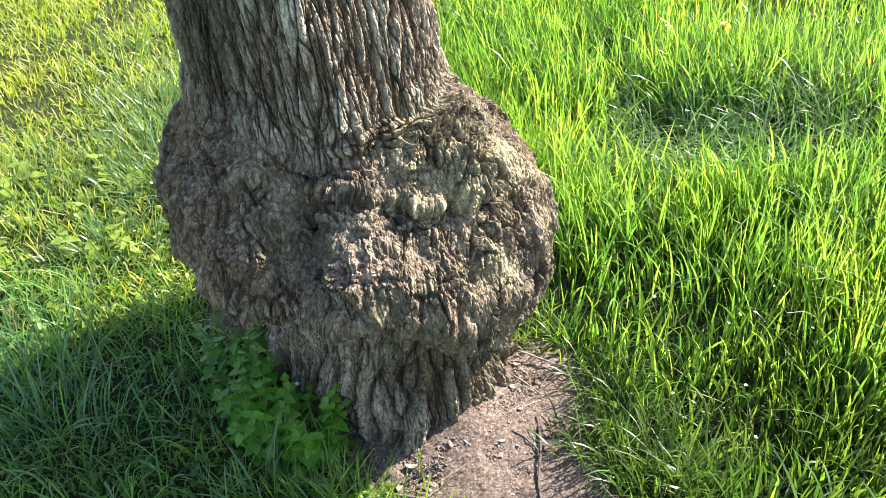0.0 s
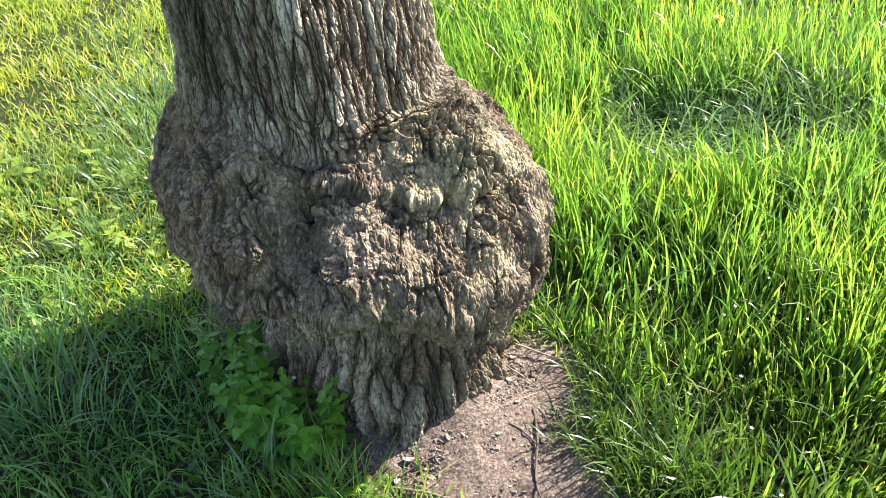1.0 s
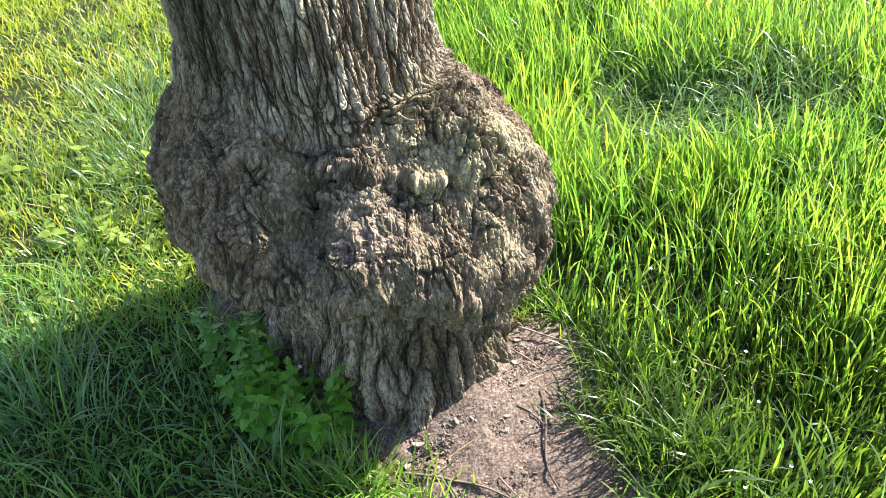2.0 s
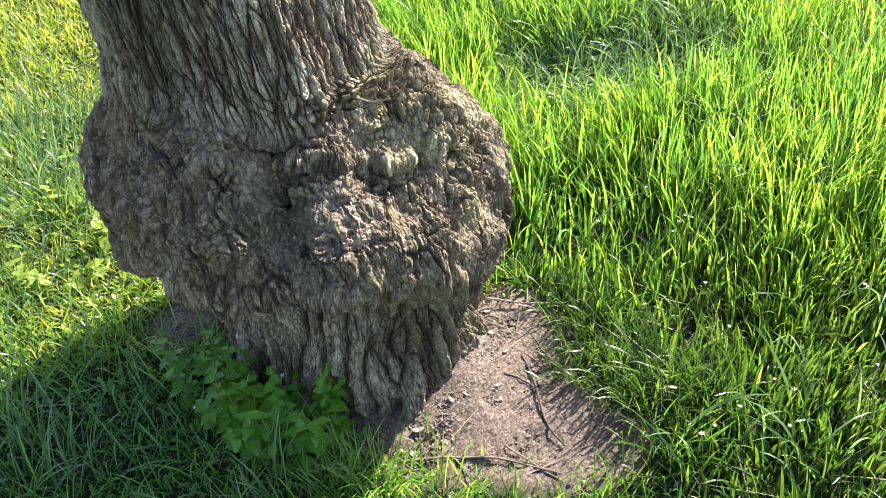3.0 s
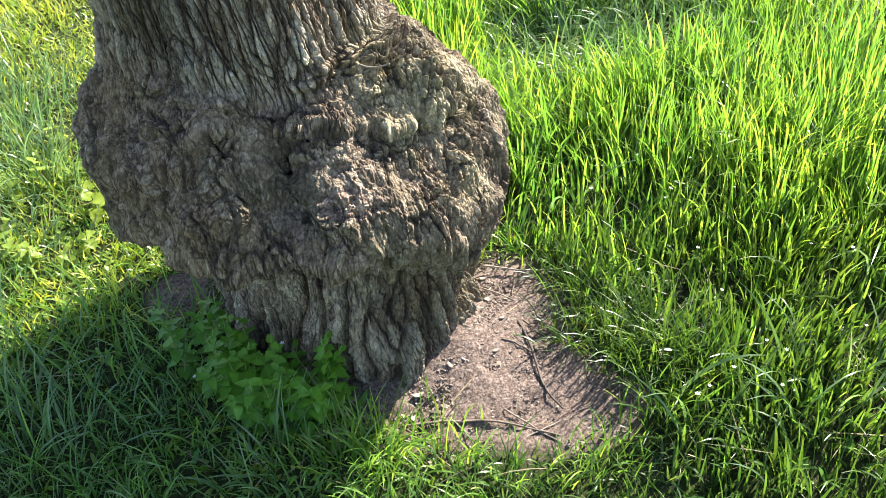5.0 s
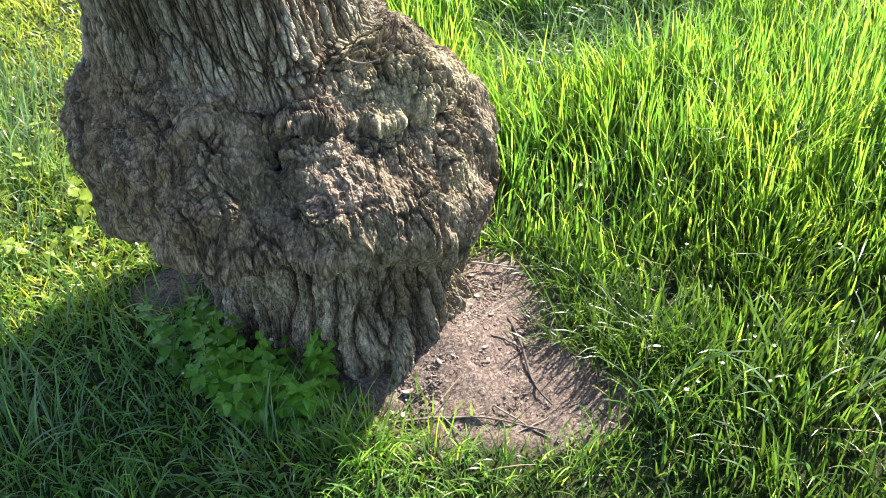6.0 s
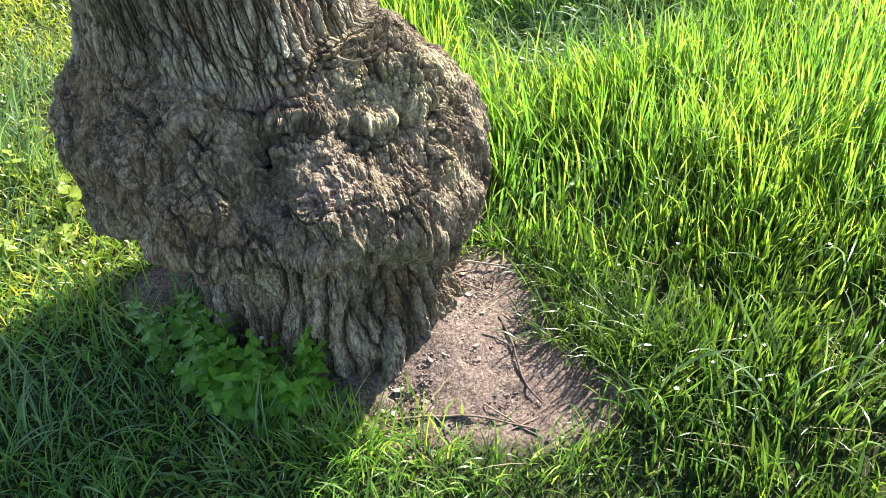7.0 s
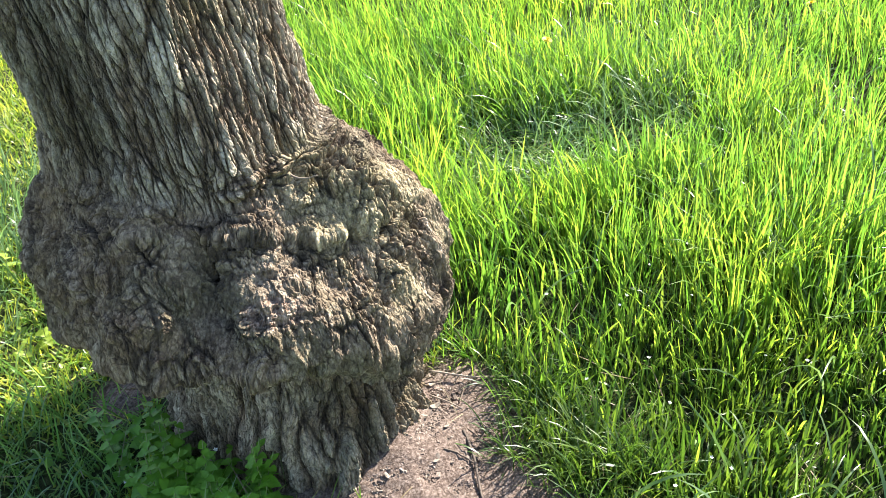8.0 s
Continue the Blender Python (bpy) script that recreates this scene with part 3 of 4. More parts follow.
def tall_grass():
    for (r0, r1, half), dens, wide, segs in ((NEAR, 5200, 0.0072, 5), (MIDDLE, 1900, 0.0078, 4), (OUTER, 700, 0.013, 3)):
        inside = ring(r0, r1)
        x, y = scatter(0.2 - half, 0.2 + half, 0.5 - half, 0.5 + half, dens, lambda x, y: inside(x, y) * right_zone(x, y) * (1 - soil_share(x, y)) ** 2 * (1 - 0.35 * trampled(x, y))
                       * (0.4 + 0.85 * ramp(-0.3, 0.3, fbm(x * 2.6, y * 2.6, 8 + 0 * x))) * (0.55 + 0.6 * ramp(-0.25, 0.25, fbm(x * 9, y * 9, 18 + 0 * x))))
        n = len(x)
        near = np.maximum(ramp(-0.35, 0.25, y - 0.1 + 0.35 * (x - 0.8)), ramp(1.8, 3.0, far_from(x, y)))
        hgt = (0.12 + 0.12 * near + 0.08 * fbm(x * 2, y * 2, 2 + 0 * x)) * (1 - 0.3 * trampled(x, y))
        L = hgt * rng.uniform(0.5, 1.35, n)
        head = rng.uniform(0, 6.3, n)
        lean = fbm(x * 3.1, y * 3.1, 44 + 0 * x)
        head = np.where(rng.random(n) < 0.5, 3.6 + 2.5 * lean, head)
        # nearer blades mostly take the green that has shade in its colour
        shade_toned = rng.random(n) < np.clip(0.85 * ramp(0.35, -0.4, y + 0.3 * (x - 0.8)) + 0.1 + 0.1 * trampled(x, y), 0, 1)
        for pick, mat, label in ((~shade_toned, GRASS, "tall bright green meadow grass in full sun"), (shade_toned, SHADE_TONED, "tall grass coloured darker for shade among the bright blades")):
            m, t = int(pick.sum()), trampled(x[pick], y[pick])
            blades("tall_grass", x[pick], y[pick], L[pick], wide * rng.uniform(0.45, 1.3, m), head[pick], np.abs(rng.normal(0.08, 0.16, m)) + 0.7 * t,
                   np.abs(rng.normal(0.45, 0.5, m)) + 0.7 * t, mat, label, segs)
    x, y = scatter(0.45, 2.2, -0.7, 1.8, 60, lambda x, y: right_zone(x, y) * (1 - soil_share(x, y)) ** 2 * ramp(-0.1, 0.3, fbm(x * 1.5, y * 1.5, 31 + 0 * x)))
    n = len(x)
    blades("arching_grass", x, y, rng.uniform(0.2, 0.4, n), 0.0085 * rng.uniform(0.6, 1.2, n), rng.uniform(0, 6.3, n), np.abs(rng.normal(0.2, 0.15, n)),
           np.abs(rng.normal(1.5, 0.5, n)), BLUE, "long arching blue-green blades among the meadow grass", 7)


def low_grass():
    for (r0, r1, half), dens, wide, segs in ((NEAR, 4200, 0.0042, 4), (MIDDLE, 3400, 0.0058, 3), (OUTER, 700, 0.012, 3)):
        inside = ring(r0, r1)
        x, y = scatter(0.2 - half, 0.2 + half, 0.5 - half, 0.5 + half, dens, lambda x, y: inside(x, y) * (1 - right_zone(x, y)) * (1 - soil_share(x, y)) ** 2 * np.maximum(ramp(-0.25, 0.15, y + 0.25 * (x + 0.8)), ramp(1.4, 2.0, far_from(x, y)))
                       * (0.35 + 1.0 * ramp(-0.3, 0.3, fbm(x * 3.2, y * 3.2, 4 + 0 * x))))
        n = len(x)
        L = (0.06 + 0.045 * fbm(x * 2.4, y * 2.4, 6 + 0 * x)) * rng.uniform(0.5, 1.7, n)
        blades("short_grass", x, y, L, wide * rng.uniform(0.5, 1.3, n), rng.uniform(0, 6.3, n), np.abs(rng.normal(0.35, 0.3, n)),
               np.abs(rng.normal(0.7, 0.5, n)), LAWN, "short yellow-green sunlit grass and weeds", segs)


def shade_grass():
    x, y = scatter(-1.6, 0.2, -1.15, 0.1, 2600, lambda x, y: (1 - 0.8 * soil_share(x, y) * ramp(-0.9, -0.3, x)) * ramp(0.2, -0.1, y + 0.25 * (x + 0.8)) * (0.3 + 1.0 * ramp(-0.25, 0.35, fbm(x * 3.4, y * 3.4, 14 + 0 * x))))
    n = len(x)
    L = (0.09 + 0.05 * ramp(-0.35, -0.8, x)) * rng.uniform(0.5, 1.6, n)
    blades("shade_grass", x, y, L, 0.0048 * rng.uniform(0.5, 1.3, n), rng.uniform(0, 6.3, n), np.abs(rng.normal(0.35, 0.25, n)),
           np.abs(rng.normal(1.0, 0.6, n)), SHADY, "loose dark green grass in the shade of the trunk", 5)
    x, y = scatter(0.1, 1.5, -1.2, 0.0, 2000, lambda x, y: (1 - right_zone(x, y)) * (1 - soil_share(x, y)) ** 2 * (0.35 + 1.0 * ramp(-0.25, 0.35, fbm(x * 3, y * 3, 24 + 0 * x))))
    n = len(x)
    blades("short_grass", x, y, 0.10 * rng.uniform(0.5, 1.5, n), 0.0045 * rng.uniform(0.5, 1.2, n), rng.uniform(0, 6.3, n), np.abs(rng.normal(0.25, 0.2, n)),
           np.abs(rng.normal(0.9, 0.6, n)), SHADE_TONED, "thin short grass at the edge of the soil", 4)


def undergrowth():
    # the right-hand growth has the shade under tall grass in its colour
    for x0, x1, mat, label in ((-1.5, 0.1, SHADY, "dense short green growth in the shade of the tree"), (0.1, 1.9, SHADE_TONED, "dense short growth coloured dark green for shade under the taller grass")):
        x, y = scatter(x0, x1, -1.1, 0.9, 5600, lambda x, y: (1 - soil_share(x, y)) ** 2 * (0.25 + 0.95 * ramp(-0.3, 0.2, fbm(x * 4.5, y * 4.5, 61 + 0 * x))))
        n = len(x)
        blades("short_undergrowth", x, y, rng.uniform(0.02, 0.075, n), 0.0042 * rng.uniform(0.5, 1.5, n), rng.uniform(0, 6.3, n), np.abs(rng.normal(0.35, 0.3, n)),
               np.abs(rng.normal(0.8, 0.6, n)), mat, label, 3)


# small separate tufts in the bare soil and along its edge: place, number of blades, length
TUFTS = [(0.47, -0.32, 70, 0.11), (0.66, -0.37, 120, 0.17), (0.62, -0.44, 110, 0.15), (0.73, -0.47, 110, 0.17), (0.55, -0.37, 90, 0.14), (0.54, -0.23, 110, 0.13), (0.58, -0.33, 90, 0.12), (0.52, -0.13, 100, 0.13),
         (0.61, -0.25, 90, 0.14), (0.36, -0.67, 50, 0.09), (0.12, -0.60, 70, 0.11), (-0.02, -0.57, 110, 0.14), (-0.10, -0.57, 90, 0.13), (0.24, -0.66, 60, 0.1), (0.62, -0.56, 70, 0.13),
         (0.57, -0.16, 50, 0.14), (0.03, -0.53, 30, 0.1), (0.44, -0.01, 50, 0.12), (0.36, 0.04, 40, 0.11), (0.46, -0.65, 40, 0.1), (0.50, -0.60, 24, 0.09)]


def soil_tufts():
    for i, (cx, cy, count, long) in enumerate(TUFTS):
        x, y = cx + rng.normal(0, 0.035, count), cy + rng.normal(0, 0.035, count)
        blades("grass_tuft", x, y, long * rng.uniform(0.5, 1.25, count), 0.0045 * rng.uniform(0.6, 1.2, count), np.arctan2(y - cy, x - cx) + rng.normal(0, 0.7, count),
               np.abs(rng.normal(0.25, 0.2, count)), np.abs(rng.normal(1.0, 0.6, count)), SHADE_TONED if i < 9 else GRASS, "small tuft of green grass at the edge of the soil", 5)


# tufts of coarse bluish grass: place, spread, number of blades, length
COARSE = [(-1.2, 1.05, 0.24, 360, 0.2), (-1.0, 0.66, 0.2, 330, 0.18), (-1.02, 0.27, 0.16, 140, 0.13), (-1.6, 1.5, 0.25, 120, 0.18), (0.42, 0.62, 0.16, 260, 0.22),
          (-0.80, -0.45, 0.17, 170, 0.24), (-0.95, -0.25, 0.2, 110, 0.18), (-0.24, -0.56, 0.10, 60, 0.18), (1.1, 1.5, 0.35, 520, 0.28), (1.5, 1.25, 0.35, 350, 0.28), (0.8, 1.0, 0.35, 480, 0.2),
          (1.7, 1.9, 0.4, 300, 0.28), (1.25, 0.35, 0.25, 90, 0.3), (1.35, 0.0, 0.25, 80, 0.3), (1.6, 0.6, 0.3, 120, 0.3), (-1.5, 0.5, 0.25, 200, 0.17), (0.98, -0.62, 0.16, 80, 0.18)]


def coarse_tufts():
    for cx, cy, spread, n, long in COARSE:
        x, y = cx + rng.normal(0, spread * 0.6, n), cy + rng.normal(0, spread * 0.6, n)
        blades("coarse_grass_tuft", x, y, long * rng.uniform(0.5, 1.2, n), 0.0052 * rng.uniform(0.6, 1.3, n), np.arctan2(y - cy, x - cx) + rng.normal(0, 0.8, n),
               np.abs(rng.normal(0.3, 0.2, n)), np.abs(rng.normal(1.05, 0.5, n)), BLUE, "bluish green coarse grass tuft with arching blades", 6)


def straw():
    x, y = scatter(-2.4, 2.8, -1.1, 3.2, 330, lambda x, y: (1 - 0.7 * soil_share(x, y)) * np.clip(0.2 + trampled(x, y) * 1.5 + 0.8 * ramp(0.1, 0.4, fbm(x * 2.6, y * 2.6, 33 + 0 * x)), 0, 1))
    n = len(x)
    blades("dry_straw", x, y, rng.uniform(0.04, 0.17, n), 0.003 * rng.uniform(0.5, 1.2, n), rng.uniform(0, 6.3, n), rng.uniform(0.7, 1.5, n), rng.uniform(0, 0.5, n), STRAW,
           "dead straw-coloured grass lying between the green blades", 3, base=height_at(x, y) + rng.uniform(0, 0.05, n))


def outer_grass():
    x, y = scatter(-17, 17, -17, 17, 110, lambda x, y: ramp(8.6, 9.4, far_from(x, y)))
    n = len(x)
    blades("meadow_grass", x, y, 0.2 * rng.uniform(0.6, 1.5, n), 0.02 * rng.uniform(0.6, 1.3, n), rng.uniform(0, 6.3, n), np.abs(rng.normal(0.3, 0.2, n)),
           np.abs(rng.normal(0.6, 0.4, n)), GRASS, "green meadow grass all round the tree", 3)


outer_grass()
tall_grass()
low_grass()
shade_grass()
undergrowth()
soil_tufts()
coarse_tufts()
straw()


# ---- small plants ----
def leaf_mesh(name, length, width, mat, teeth=7, droop=0.25):
    """A pointed, toothed leaf along +x, folded on its midrib and drooping to the tip."""
    t = np.linspace(0, 1, 2 * teeth + 1)
    half = 0.5 * width * np.sin(np.pi * t ** 0.62) ** 0.8 * (1 + 0.13 * np.where(np.arange(len(t)) % 2, 1, -1) * (t > 0.1) * (t < 0.95))
    half[0] = half[-1] = 0.0006
    x = t * length
    z = -droop * length * t ** 2 + 0.02 * length * np.sin(t * 9)
    mid_line = np.stack([x, 0 * x, z], -1)
    left = np.stack([x - 0.1 * half, half, z + 0.25 * half], -1)
    right = np.stack([x - 0.1 * half, -half, z + 0.25 * half], -1)
    n = len(t)
    v = np.concatenate([mid_line, left, right])
    i = np.arange(n - 1)
    quads = np.concatenate([np.stack([i, i + 1, n + i + 1, n + i], -1), np.stack([i + 1, i, 2 * n + i, 2 * n + i + 1], -1)])
    return mesh_from(name, v, [quads], mat)


def herb(tall, pairs, leaf, mat, label, category):
    """A leafy herb: a bent stem with crossed pairs of leaves, largest low down, and a small tuft of leaves at the tip."""
    plant = tagged(new("nettle_plant" if mat is HERB else "weed_plant"), label, category, group="leafy herbs at the foot of the tree")
    s = np.linspace(0, 1, 9)
    bx, by = rng.normal(0, 0.12, 2)
    path = np.stack([bx * tall * s ** 2, by * tall * s ** 2, tall * s - 0.01], -1)
    v, f = tube(path, np.linspace(0.0019, 0.001, 9), 6)
    part("stem", mesh_from("stem", v, f, STEM), plant)
    for p in range(pairs):
        h = 0.22 + 0.78 * p / max(pairs - 1, 1)
        k = min(int(h * 8), 8)
        size = leaf * (1.1 - 0.5 * h ** 2) * rng.uniform(0.85, 1.15)
        for side in (0, 180):
            ang = p * 90 + side + rng.normal(0, 14)
            lift = rng.normal(-12 + 22 * h, 10)
            ob = part("leaf", LEAF_SHAPES[mat.name][rng.integers(3)], plant)
            ob.matrix_basis = Matrix.Translation(path[k]) @ Euler((radians(rng.normal(0, 12)), radians(-lift), radians(ang)), "XYZ").to_matrix().to_4x4() @ Matrix.Diagonal((size, size, size, 1))
    return plant


WEED = leaf_material("yellow_green_weed_leaf", [(0.1, 0.19, 0.025), (0.19, 0.28, 0.04), (0.33, 0.37, 0.07)], (1.7, 1.6, 0.7), 0.4, 0.4)
LEAF_SHAPES = {m.name: [leaf_mesh("leaf", 1.0, w, m, 7, d) for w, d in ((0.72, 0.2), (0.64, 0.3), (0.8, 0.12))] for m in (HERB, WEED)}


def place_herbs(models, spots, label=""):
    for i, (x, y) in enumerate(spots):
        m = models[i % len(models)]
        z = float(height_at(np.array(x), np.array(y)))
        at = Matrix.Translation((x, y, z)) @ Euler((radians(rng.normal(0, 8)), radians(rng.normal(0, 8)), rng.uniform(0, 6.28))).to_matrix().to_4x4()
        at = at @ Matrix.Diagonal((*([rng.uniform(0.75, 1.25)] * 3), 1))
        if i < len(models):
            m.matrix_basis = at
        else:
            c = copy_thing(m, at)
            c.matrix_basis = at


def herb_spots(count, cx, cy, rx, ry, gap):
    spots = []
    while len(spots) < count:
        a, r = rng.uniform(0, 6.28), math.sqrt(rng.random())
        x, y = cx + rx * r * math.cos(a), cy + ry * r * math.sin(a)
        if clear_of_trunk(np.array([[x, y, 0.03]]), 0.03)[0] and all(math.hypot(x - p, y - q) > gap for p, q in spots):
            spots.append((x, y))
    return spots


def small_plants():
    label = "fresh green dead-nettle with toothed heart-shaped leaves by the trunk"
    models = [herb(t, p, l, HERB, label, "nettle") for t, p, l in ((0.12, 6, 0.030), (0.16, 7, 0.034), (0.08, 4, 0.027), (0.13, 6, 0.037))]
    place_herbs(models, herb_spots(50, -0.20, -0.33, 0.16, 0.15, 0.02) + herb_spots(14, -0.34, -0.20, 0.14, 0.14, 0.03))
    label = "low leafy weed with sunlit yellow-green leaves in the grass"
    models = [herb(t, p, l, WEED, label, "weed") for t, p, l in ((0.09, 4, 0.042), (0.11, 4, 0.05), (0.06, 3, 0.03))]
    spots = [(-1.06, 0.24), (-1.0, 0.28), (-0.83, 0.22), (-0.79, 0.27), (-1.05, 0.56), (-0.88, 0.33), (-0.93, 0.25), (-1.0, 0.6)]
    place_herbs(models, spots + herb_spots(30, -1.15, 0.35, 0.5, 0.5, 0.07))


def broad_weeds():
    """The mat of small round-leaved weeds between the grass."""
    x, y = scatter(-2.8, 0.2, -0.9, 3.6, 3000, lambda x, y: (1 - soil_share(x, y)) * (1 - right_zone(x, y)) * ramp(-0.35, 0.3, fbm(x * 1.8, y * 1.8, 51 + 0 * x)))
    n = len(x)
    blades("small_leaved_weeds", x, y, rng.uniform(0.02, 0.05, n), rng.uniform(0.006, 0.013, n), rng.uniform(0, 6.3, n), rng.uniform(0.1, 0.9, n), rng.uniform(0.3, 1.2, n), WEED,
           "mat of small round-leaved weeds in the short grass", 4)
    x, y = scatter(-1.3, 1.3, -1.1, 0.1, 700, lambda x, y: (1 - soil_share(x, y)) * ramp(-0.05, 0.35, fbm(x * 2.5, y * 2.5, 71 + 0 * x)))
    n = len(x)
    blades("small_leaved_weeds", x, y, rng.uniform(0.03, 0.06, n), rng.uniform(0.009, 0.018, n), rng.uniform(0, 6.3, n), rng.uniform(0.1, 0.9, n), rng.uniform(0.3, 1.2, n), HERB,
           "mat of small dark green weeds near the trunk", 4)


small_plants()
broad_weeds()


# ---- flowers ----
def dandelion():
    plant = tagged(new("dandelion"), "yellow dandelion in flower among the grass", "flower", group="dandelions")
    s = np.linspace(0, 1, 8)
    path = np.stack([0.02 * s ** 2, 0.01 * s, 0.27 * s - 0.02], -1)
    v, f = tube(path, np.full(8, 0.0022), 6)
    part("stem", mesh_from("stem", v, f, STEM), plant)
    vs, fs = [], []
    tip = path[-1]
    for ring, (count, long, lift) in enumerate(((22, 0.024, 0.15), (18, 0.019, 0.5), (12, 0.013, 0.95), (6, 0.008, 1.3))):
        for i in range(count):
            a = 2 * np.pi * (i + 0.4 * ring) / count
            d = np.array([np.cos(a) * np.cos(lift), np.sin(a) * np.cos(lift), np.sin(lift)])
            w = np.array([-np.sin(a), np.cos(a), 0]) * 0.0026
            o = len(vs)
            vs += [tip - 0.3 * w, tip + 0.3 * w, tip + d * long + w, tip + d * long - w]
            fs.append([o, o + 1, o + 2, o + 3])
    part("flower_head", mesh_from("flower_head", np.array(vs), [np.array(fs)], PETAL), plant, "bright yellow petals")
    return plant


def white_flower():
    plant = tagged(new("chickweed_flower"), "tiny white chickweed flower on a thin green stem", "flower", group="white flowers")
    path = np.stack([0.01 * np.linspace(0, 1, 6) ** 2, 0 * np.linspace(0, 1, 6), np.linspace(-0.01, 0.15, 6)], -1)
    v, f = tube(path, np.full(6, 0.0009), 5)
    part("stem", mesh_from("stem", v, f, STEM), plant)
    tip = path[-1]
    vs, fs = [], []
    for i in range(5):
        a = 2 * np.pi * i / 5
        d, w = np.array([np.cos(a), np.sin(a), 0.35]), np.array([-np.sin(a), np.cos(a), 0])
        o = len(vs)
        vs += [tip, tip + 0.0045 * d + 0.0022 * w, tip + 0.0075 * d, tip + 0.0045 * d - 0.0022 * w]
        fs.append([o, o + 1, o + 2, o + 3])
    part("flower_head", mesh_from("flower_head", np.array(vs), [np.array(fs)], WHITE), plant, "white petals")
    return plant


def place_flowers(first, spots, low, high):
    for i, (x, y) in enumerate(spots):
        z = float(height_at(np.array(x), np.array(y)))
        at = Matrix.Translation((x, y, z)) @ Euler((radians(rng.normal(0, 9)), radians(rng.normal(0, 9)), rng.uniform(0, 6.28))).to_matrix().to_4x4()
        size = rng.uniform(low, high)
        ob = first if i == 0 else copy_thing(first, at)
        ob.matrix_basis = at @ Matrix.Diagonal((size, size, size, 1))


place_flowers(dandelion(), [(0.9, 1.65), (2.25, 1.75), (1.6, 2.3)], 0.8, 1.0)
place_flowers(dandelion(), [(-1.68, 2.15), (-1.62, 2.1), (-1.56, 2.2), (-1.5, 2.12), (-1.44, 2.25), (-1.75, 2.22)], 0.5, 0.65)
place_flowers(white_flower(), [(-0.24, -0.30), (-0.07, -0.36), (-0.18, -0.46), (0.56, -0.31), (0.7, -0.24), (0.91, -0.5), (0.77, -0.56), (-0.41, -0.34), (-0.33, -0.24)]
              + [(float(a), float(b)) for a, b in zip(rng.uniform(0.65, 1.35, 22), rng.uniform(-0.7, 0.3, 22))], 0.5, 0.85)


# ---- litter on the soil ----
def twig(points, thick, mat, label, lift=0.004):
    """A dead twig lying along the points, uneven and tapered."""
    pts = np.array([(x, y, 0.0) for x, y in points])
    s = np.linspace(0, len(pts) - 1, 26)
    path = np.stack([smooth_curve(np.arange(len(pts)), pts[:, i], s) for i in (0, 1)], -1)
    wob = 0.004 * np.stack([perlin(s * 2.3, 0 * s + 3 * thick * 999, 0 * s), perlin(s * 2.3, 0 * s, 5 + 0 * s)], -1)
    path = path + wob
    z = height_at(path[:, 0], path[:, 1]) + thick * 0.8 + lift + 0.004 * np.abs(perlin(s, 0 * s + 7, 0 * s))
    radii = 0.5 * thick * np.linspace(1.0, 0.55, 26) * (1 + 0.25 * perlin(s * 6, 0 * s, 2 + 0 * s))
    v, f = tube(np.column_stack([path, z]), radii, 7)
    tagged(new("twig", mesh_from("twig", v, f, mat)), label, "twig", group="twigs on the soil")


def twigs():
    grey = "dead grey-brown twig lying on the bare soil"
    pale = "thin pale dry twig lying on the soil litter"
    twig([(0.032, -0.511), (0.16, -0.513), (0.253, -0.528), (0.371, -0.58)], 0.007, TWIG, grey)
    twig([(0.35, -0.251), (0.366, -0.341), (0.366, -0.443), (0.396, -0.512)], 0.0078, BROWN, "dark crooked twig lying on the bare soil")
    twig([(0.298, -0.31), (0.336, -0.321), (0.367, -0.349)], 0.0052, TWIG, grey)
    twig([(0.266, -0.494), (0.331, -0.56), (0.386, -0.612)], 0.0043, PALE, pale)
    twig([(0.151, -0.514), (0.186, -0.567), (0.22, -0.613)], 0.0043, TWIG, grey)
    twig([(0.292, -0.066), (0.39, -0.085), (0.511, -0.087), (0.626, -0.061)], 0.0052, PALE, "long pale twig reaching from the soil into the grass", 0.02)
    twig([(0.279, -0.14), (0.366, -0.19), (0.432, -0.266)], 0.0043, PALE, pale)
    twig([(0.352, -0.162), (0.376, -0.101), (0.417, -0.046)], 0.0035, TWIG, grey)
    twig([(0.065, -0.483), (0.105, -0.447), (0.146, -0.419)], 0.0052, TWIG, grey)
    twig([(0.042, -0.518), (0.073, -0.547), (0.104, -0.576)], 0.0043, TWIG, grey)
    twig([(0.296, -0.572), (0.366, -0.548), (0.433, -0.516)], 0.0035, PALE, pale)
    twig([(0.328, -0.224), (0.378, -0.256), (0.414, -0.313)], 0.0035, TWIG, grey)
    twig([(0.417, -0.14), (0.403, -0.201), (0.356, -0.236)], 0.003, PALE, pale)


def lodged_twig():
    """A short curved twig that hangs in the rim of the burl."""
    s = np.linspace(0, 1, 14)
    path = np.stack([0.012 + 0.09 * s, -0.115 - 0.105 * s, 0.735 + 0.02 * s - 0.02 * np.sin(np.pi * s)], -1)
    v, f = tube(path, np.linspace(0.0028, 0.0014, 14), 7)
    tagged(new("twig", mesh_from("twig", v, f, PALE)), "short thin curved twig lodged in the bark of the burl", "twig")


lodged_twig()


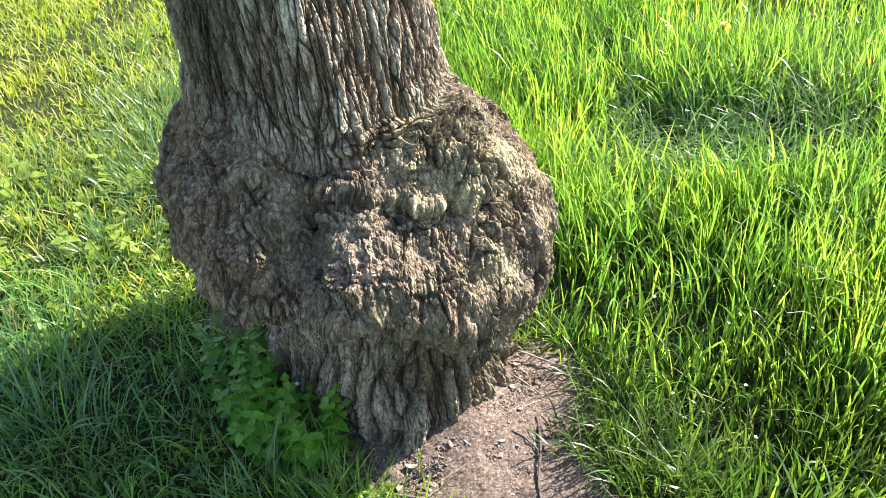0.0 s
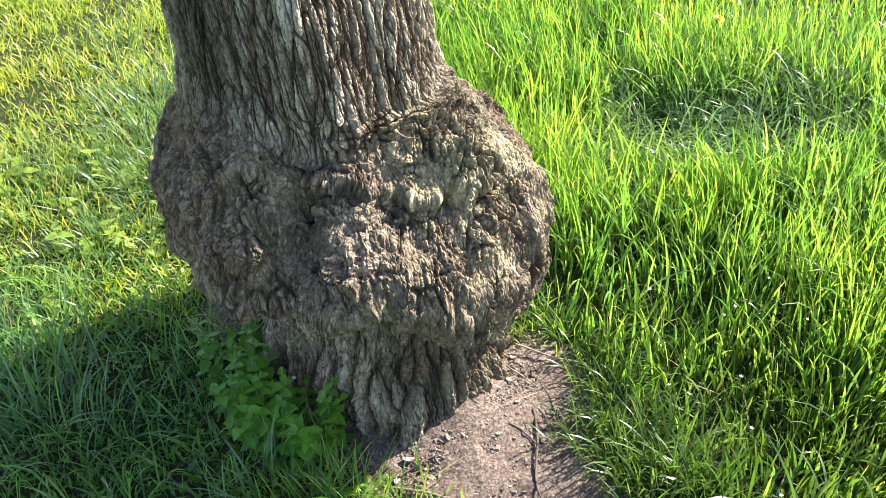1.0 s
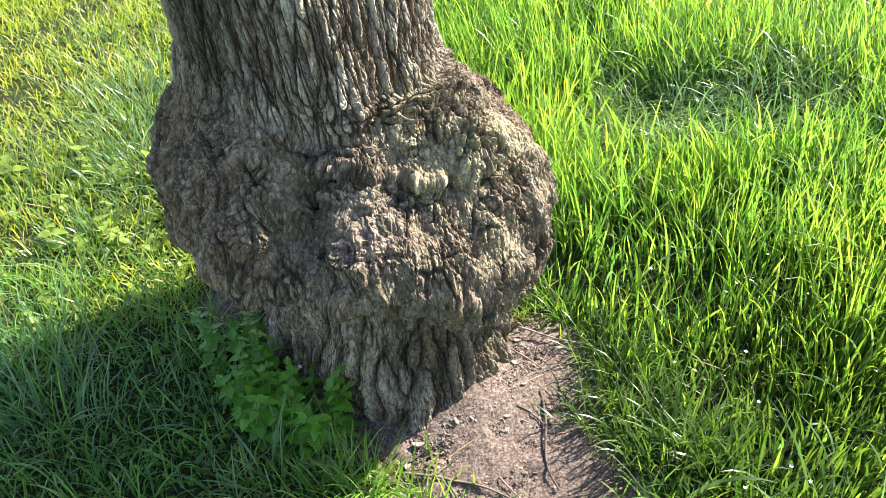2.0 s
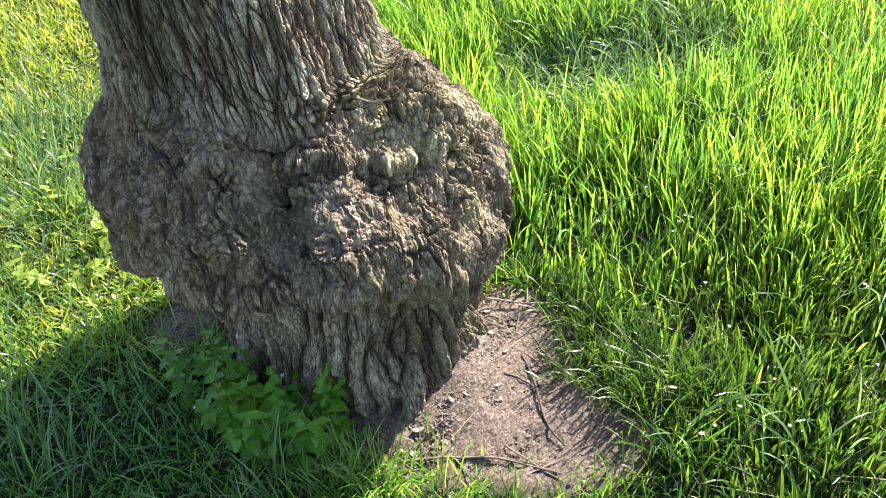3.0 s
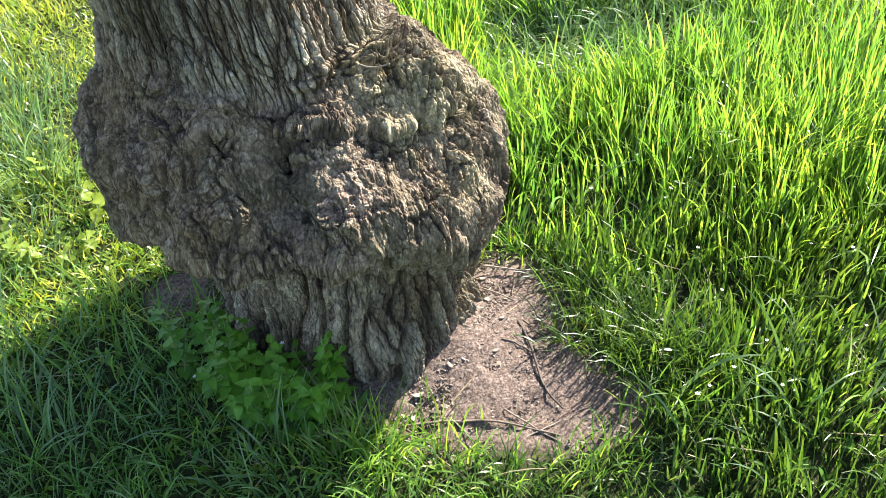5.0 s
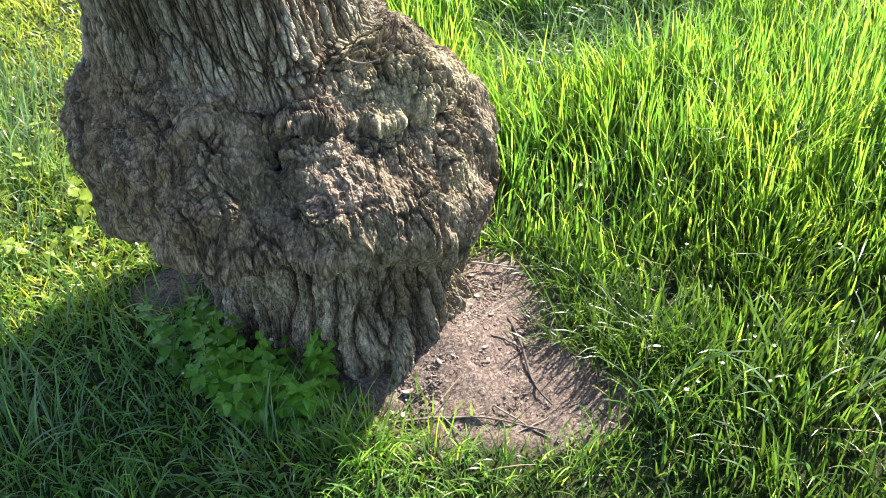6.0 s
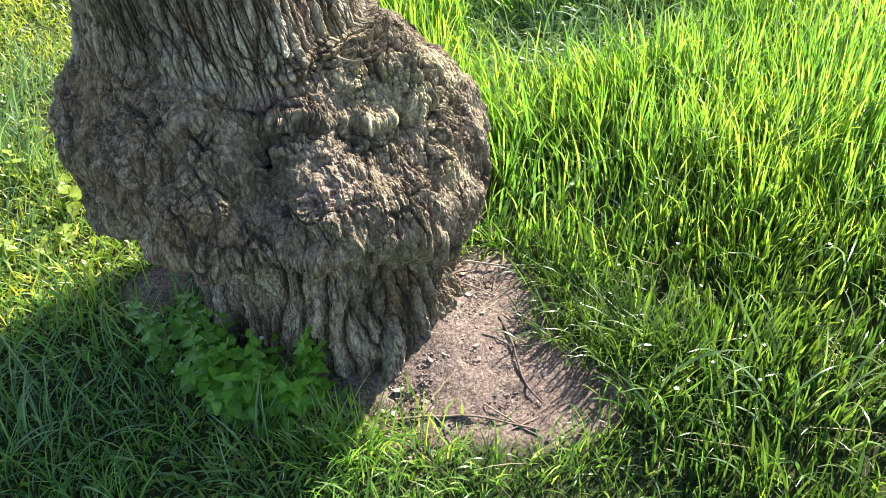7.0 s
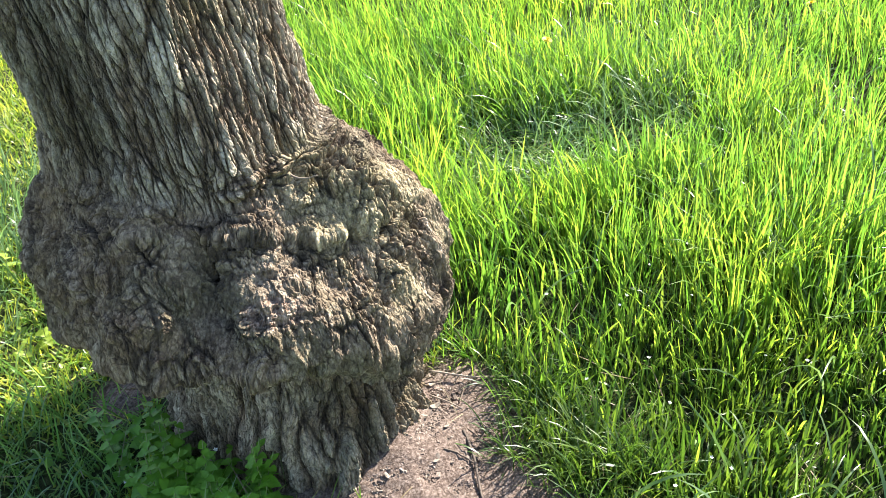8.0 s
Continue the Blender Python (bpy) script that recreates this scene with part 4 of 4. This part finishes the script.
def flake(name, size, mat, label, category, group):
    """A thin curled chip of bark or wood with a ragged edge."""
    k = 9
    a = np.linspace(0, 2 * np.pi, k, endpoint=False)
    r = size * (0.75 + 0.4 * rng.random(k))
    x, y = r * np.cos(a), 0.6 * r * np.sin(a)
    z = 0.35 * x * x / size
    top = np.stack([x, y, z + 0.0035], -1)
    low = np.stack([x * 0.96, y * 0.96, z], -1)
    v = np.vstack([top, low, [[0, 0, 0.005]], [[0, 0, 0.0005]]])
    i, j = np.arange(k), (np.arange(k) + 1) % k
    tris = np.concatenate([np.stack([i, j, np.full(k, 2 * k)], -1), np.stack([k + j, k + i, np.full(k, 2 * k + 1)], -1)])
    quads = np.stack([i, k + i, k + j, j], -1)
    return tagged(new(name, mesh_from(name, v, [tris, quads], mat, False)), label, category, group)


def lay(ob, x, y, size=1.0):
    z = float(height_at(np.array(x), np.array(y))) + 0.003
    ob.matrix_basis = Matrix.Translation((x, y, z)) @ Euler((rng.normal(0, 0.25), rng.normal(0, 0.25), rng.uniform(0, 6.28))).to_matrix().to_4x4() @ Matrix.Diagonal((size, size, size, 1))


def litter():
    pale = flake("wood_chip", 0.012, PALE, "pale splinter of wood lying on the soil", "wood chip", "wood chips")
    lay(pale, 0.276, -0.337, 1.1)
    for x, y, k in ((0.08, -0.44, 1.2), (0.06, -0.49, 0.9), (0.29, -0.18, 1.2), (0.26, -0.22, 0.9), (0.31, -0.24, 1.0), (0.22, -0.17, 0.8), (0.29, -0.1, 0.9), (0.16, -0.38, 0.7), (0.42, -0.61, 0.9), (0.35, -0.63, 1.2)):
        c = copy_thing(pale, Matrix())
        lay(c, x, y, k)
    leaf = flake("dead_leaf", 0.032, STRAW, "brown curled dead leaf under the nettles", "leaf", "dead leaves")
    lay(leaf, -0.16, -0.5, 1.0)
    for x, y, k in ((-0.11, -0.52, 0.9), (0.0, -0.51, 0.8), (0.03, -0.53, 0.7), (0.46, -0.15, 0.6)):
        c = copy_thing(leaf, Matrix())
        lay(c, x, y, k)
    # crumbs of bark, too many to count
    n = 7000
    a, r = rng.normal(0.75, 0.6, n), 0.30 + np.abs(rng.normal(0, 0.13, n))
    x, y = r * np.sin(a) - 0.02, -r * np.cos(a) - 0.11
    size = rng.gamma(2.0, 0.0008, n) + 0.0006
    spin, tilt = rng.uniform(0, 6.28, n), rng.normal(0, 0.5, n)
    base = np.array([(-1, -0.5, 0), (1, -0.6, 0), (1.1, 0.5, 0), (-0.8, 0.6, 0), (-0.7, -0.3, 0.5), (0.7, -0.4, 0.55), (0.8, 0.3, 0.5), (-0.6, 0.4, 0.45)])
    q = base[None] * size[:, None, None] * rng.uniform(0.7, 1.4, (n, 1, 3))
    cs, sn = np.cos(spin)[:, None], np.sin(spin)[:, None]
    v = np.stack([q[..., 0] * cs - q[..., 1] * sn + x[:, None], q[..., 0] * sn + q[..., 1] * cs + y[:, None],
                  q[..., 2] + np.tan(np.clip(tilt, -0.8, 0.8))[:, None] * q[..., 0] * 0.5 + height_at(x, y)[:, None] + 0.001], -1)
    box = np.array([(3, 2, 1, 0), (4, 5, 6, 7), (0, 1, 5, 4), (1, 2, 6, 5), (2, 3, 7, 6), (3, 0, 4, 7)])
    f = (np.arange(n)[:, None, None] * 8 + box[None]).reshape(-1, 4)
    tagged(new("bark_crumbs", mesh_from("bark_crumbs", v.reshape(-1, 3), [f], CRUMB, False)), "brown and pale bark crumbs strewn over the soil", "litter", kind="stuff")


def crumb_material():
    m, nt, bsdf = material("bark_crumb", 0.9)
    geo = nt.nodes.new("ShaderNodeNewGeometry")
    c = ramp_node(nt, geo.outputs["Random Per Island"], [(0.0, (0.07, 0.05, 0.038)), (0.5, (0.17, 0.125, 0.1)), (0.9, (0.26, 0.2, 0.16)), (1.0, (0.42, 0.35, 0.28))])
    nt.links.new(c, bsdf.inputs["Base Color"])
    return m


CRUMB = crumb_material()
twigs()
litter()
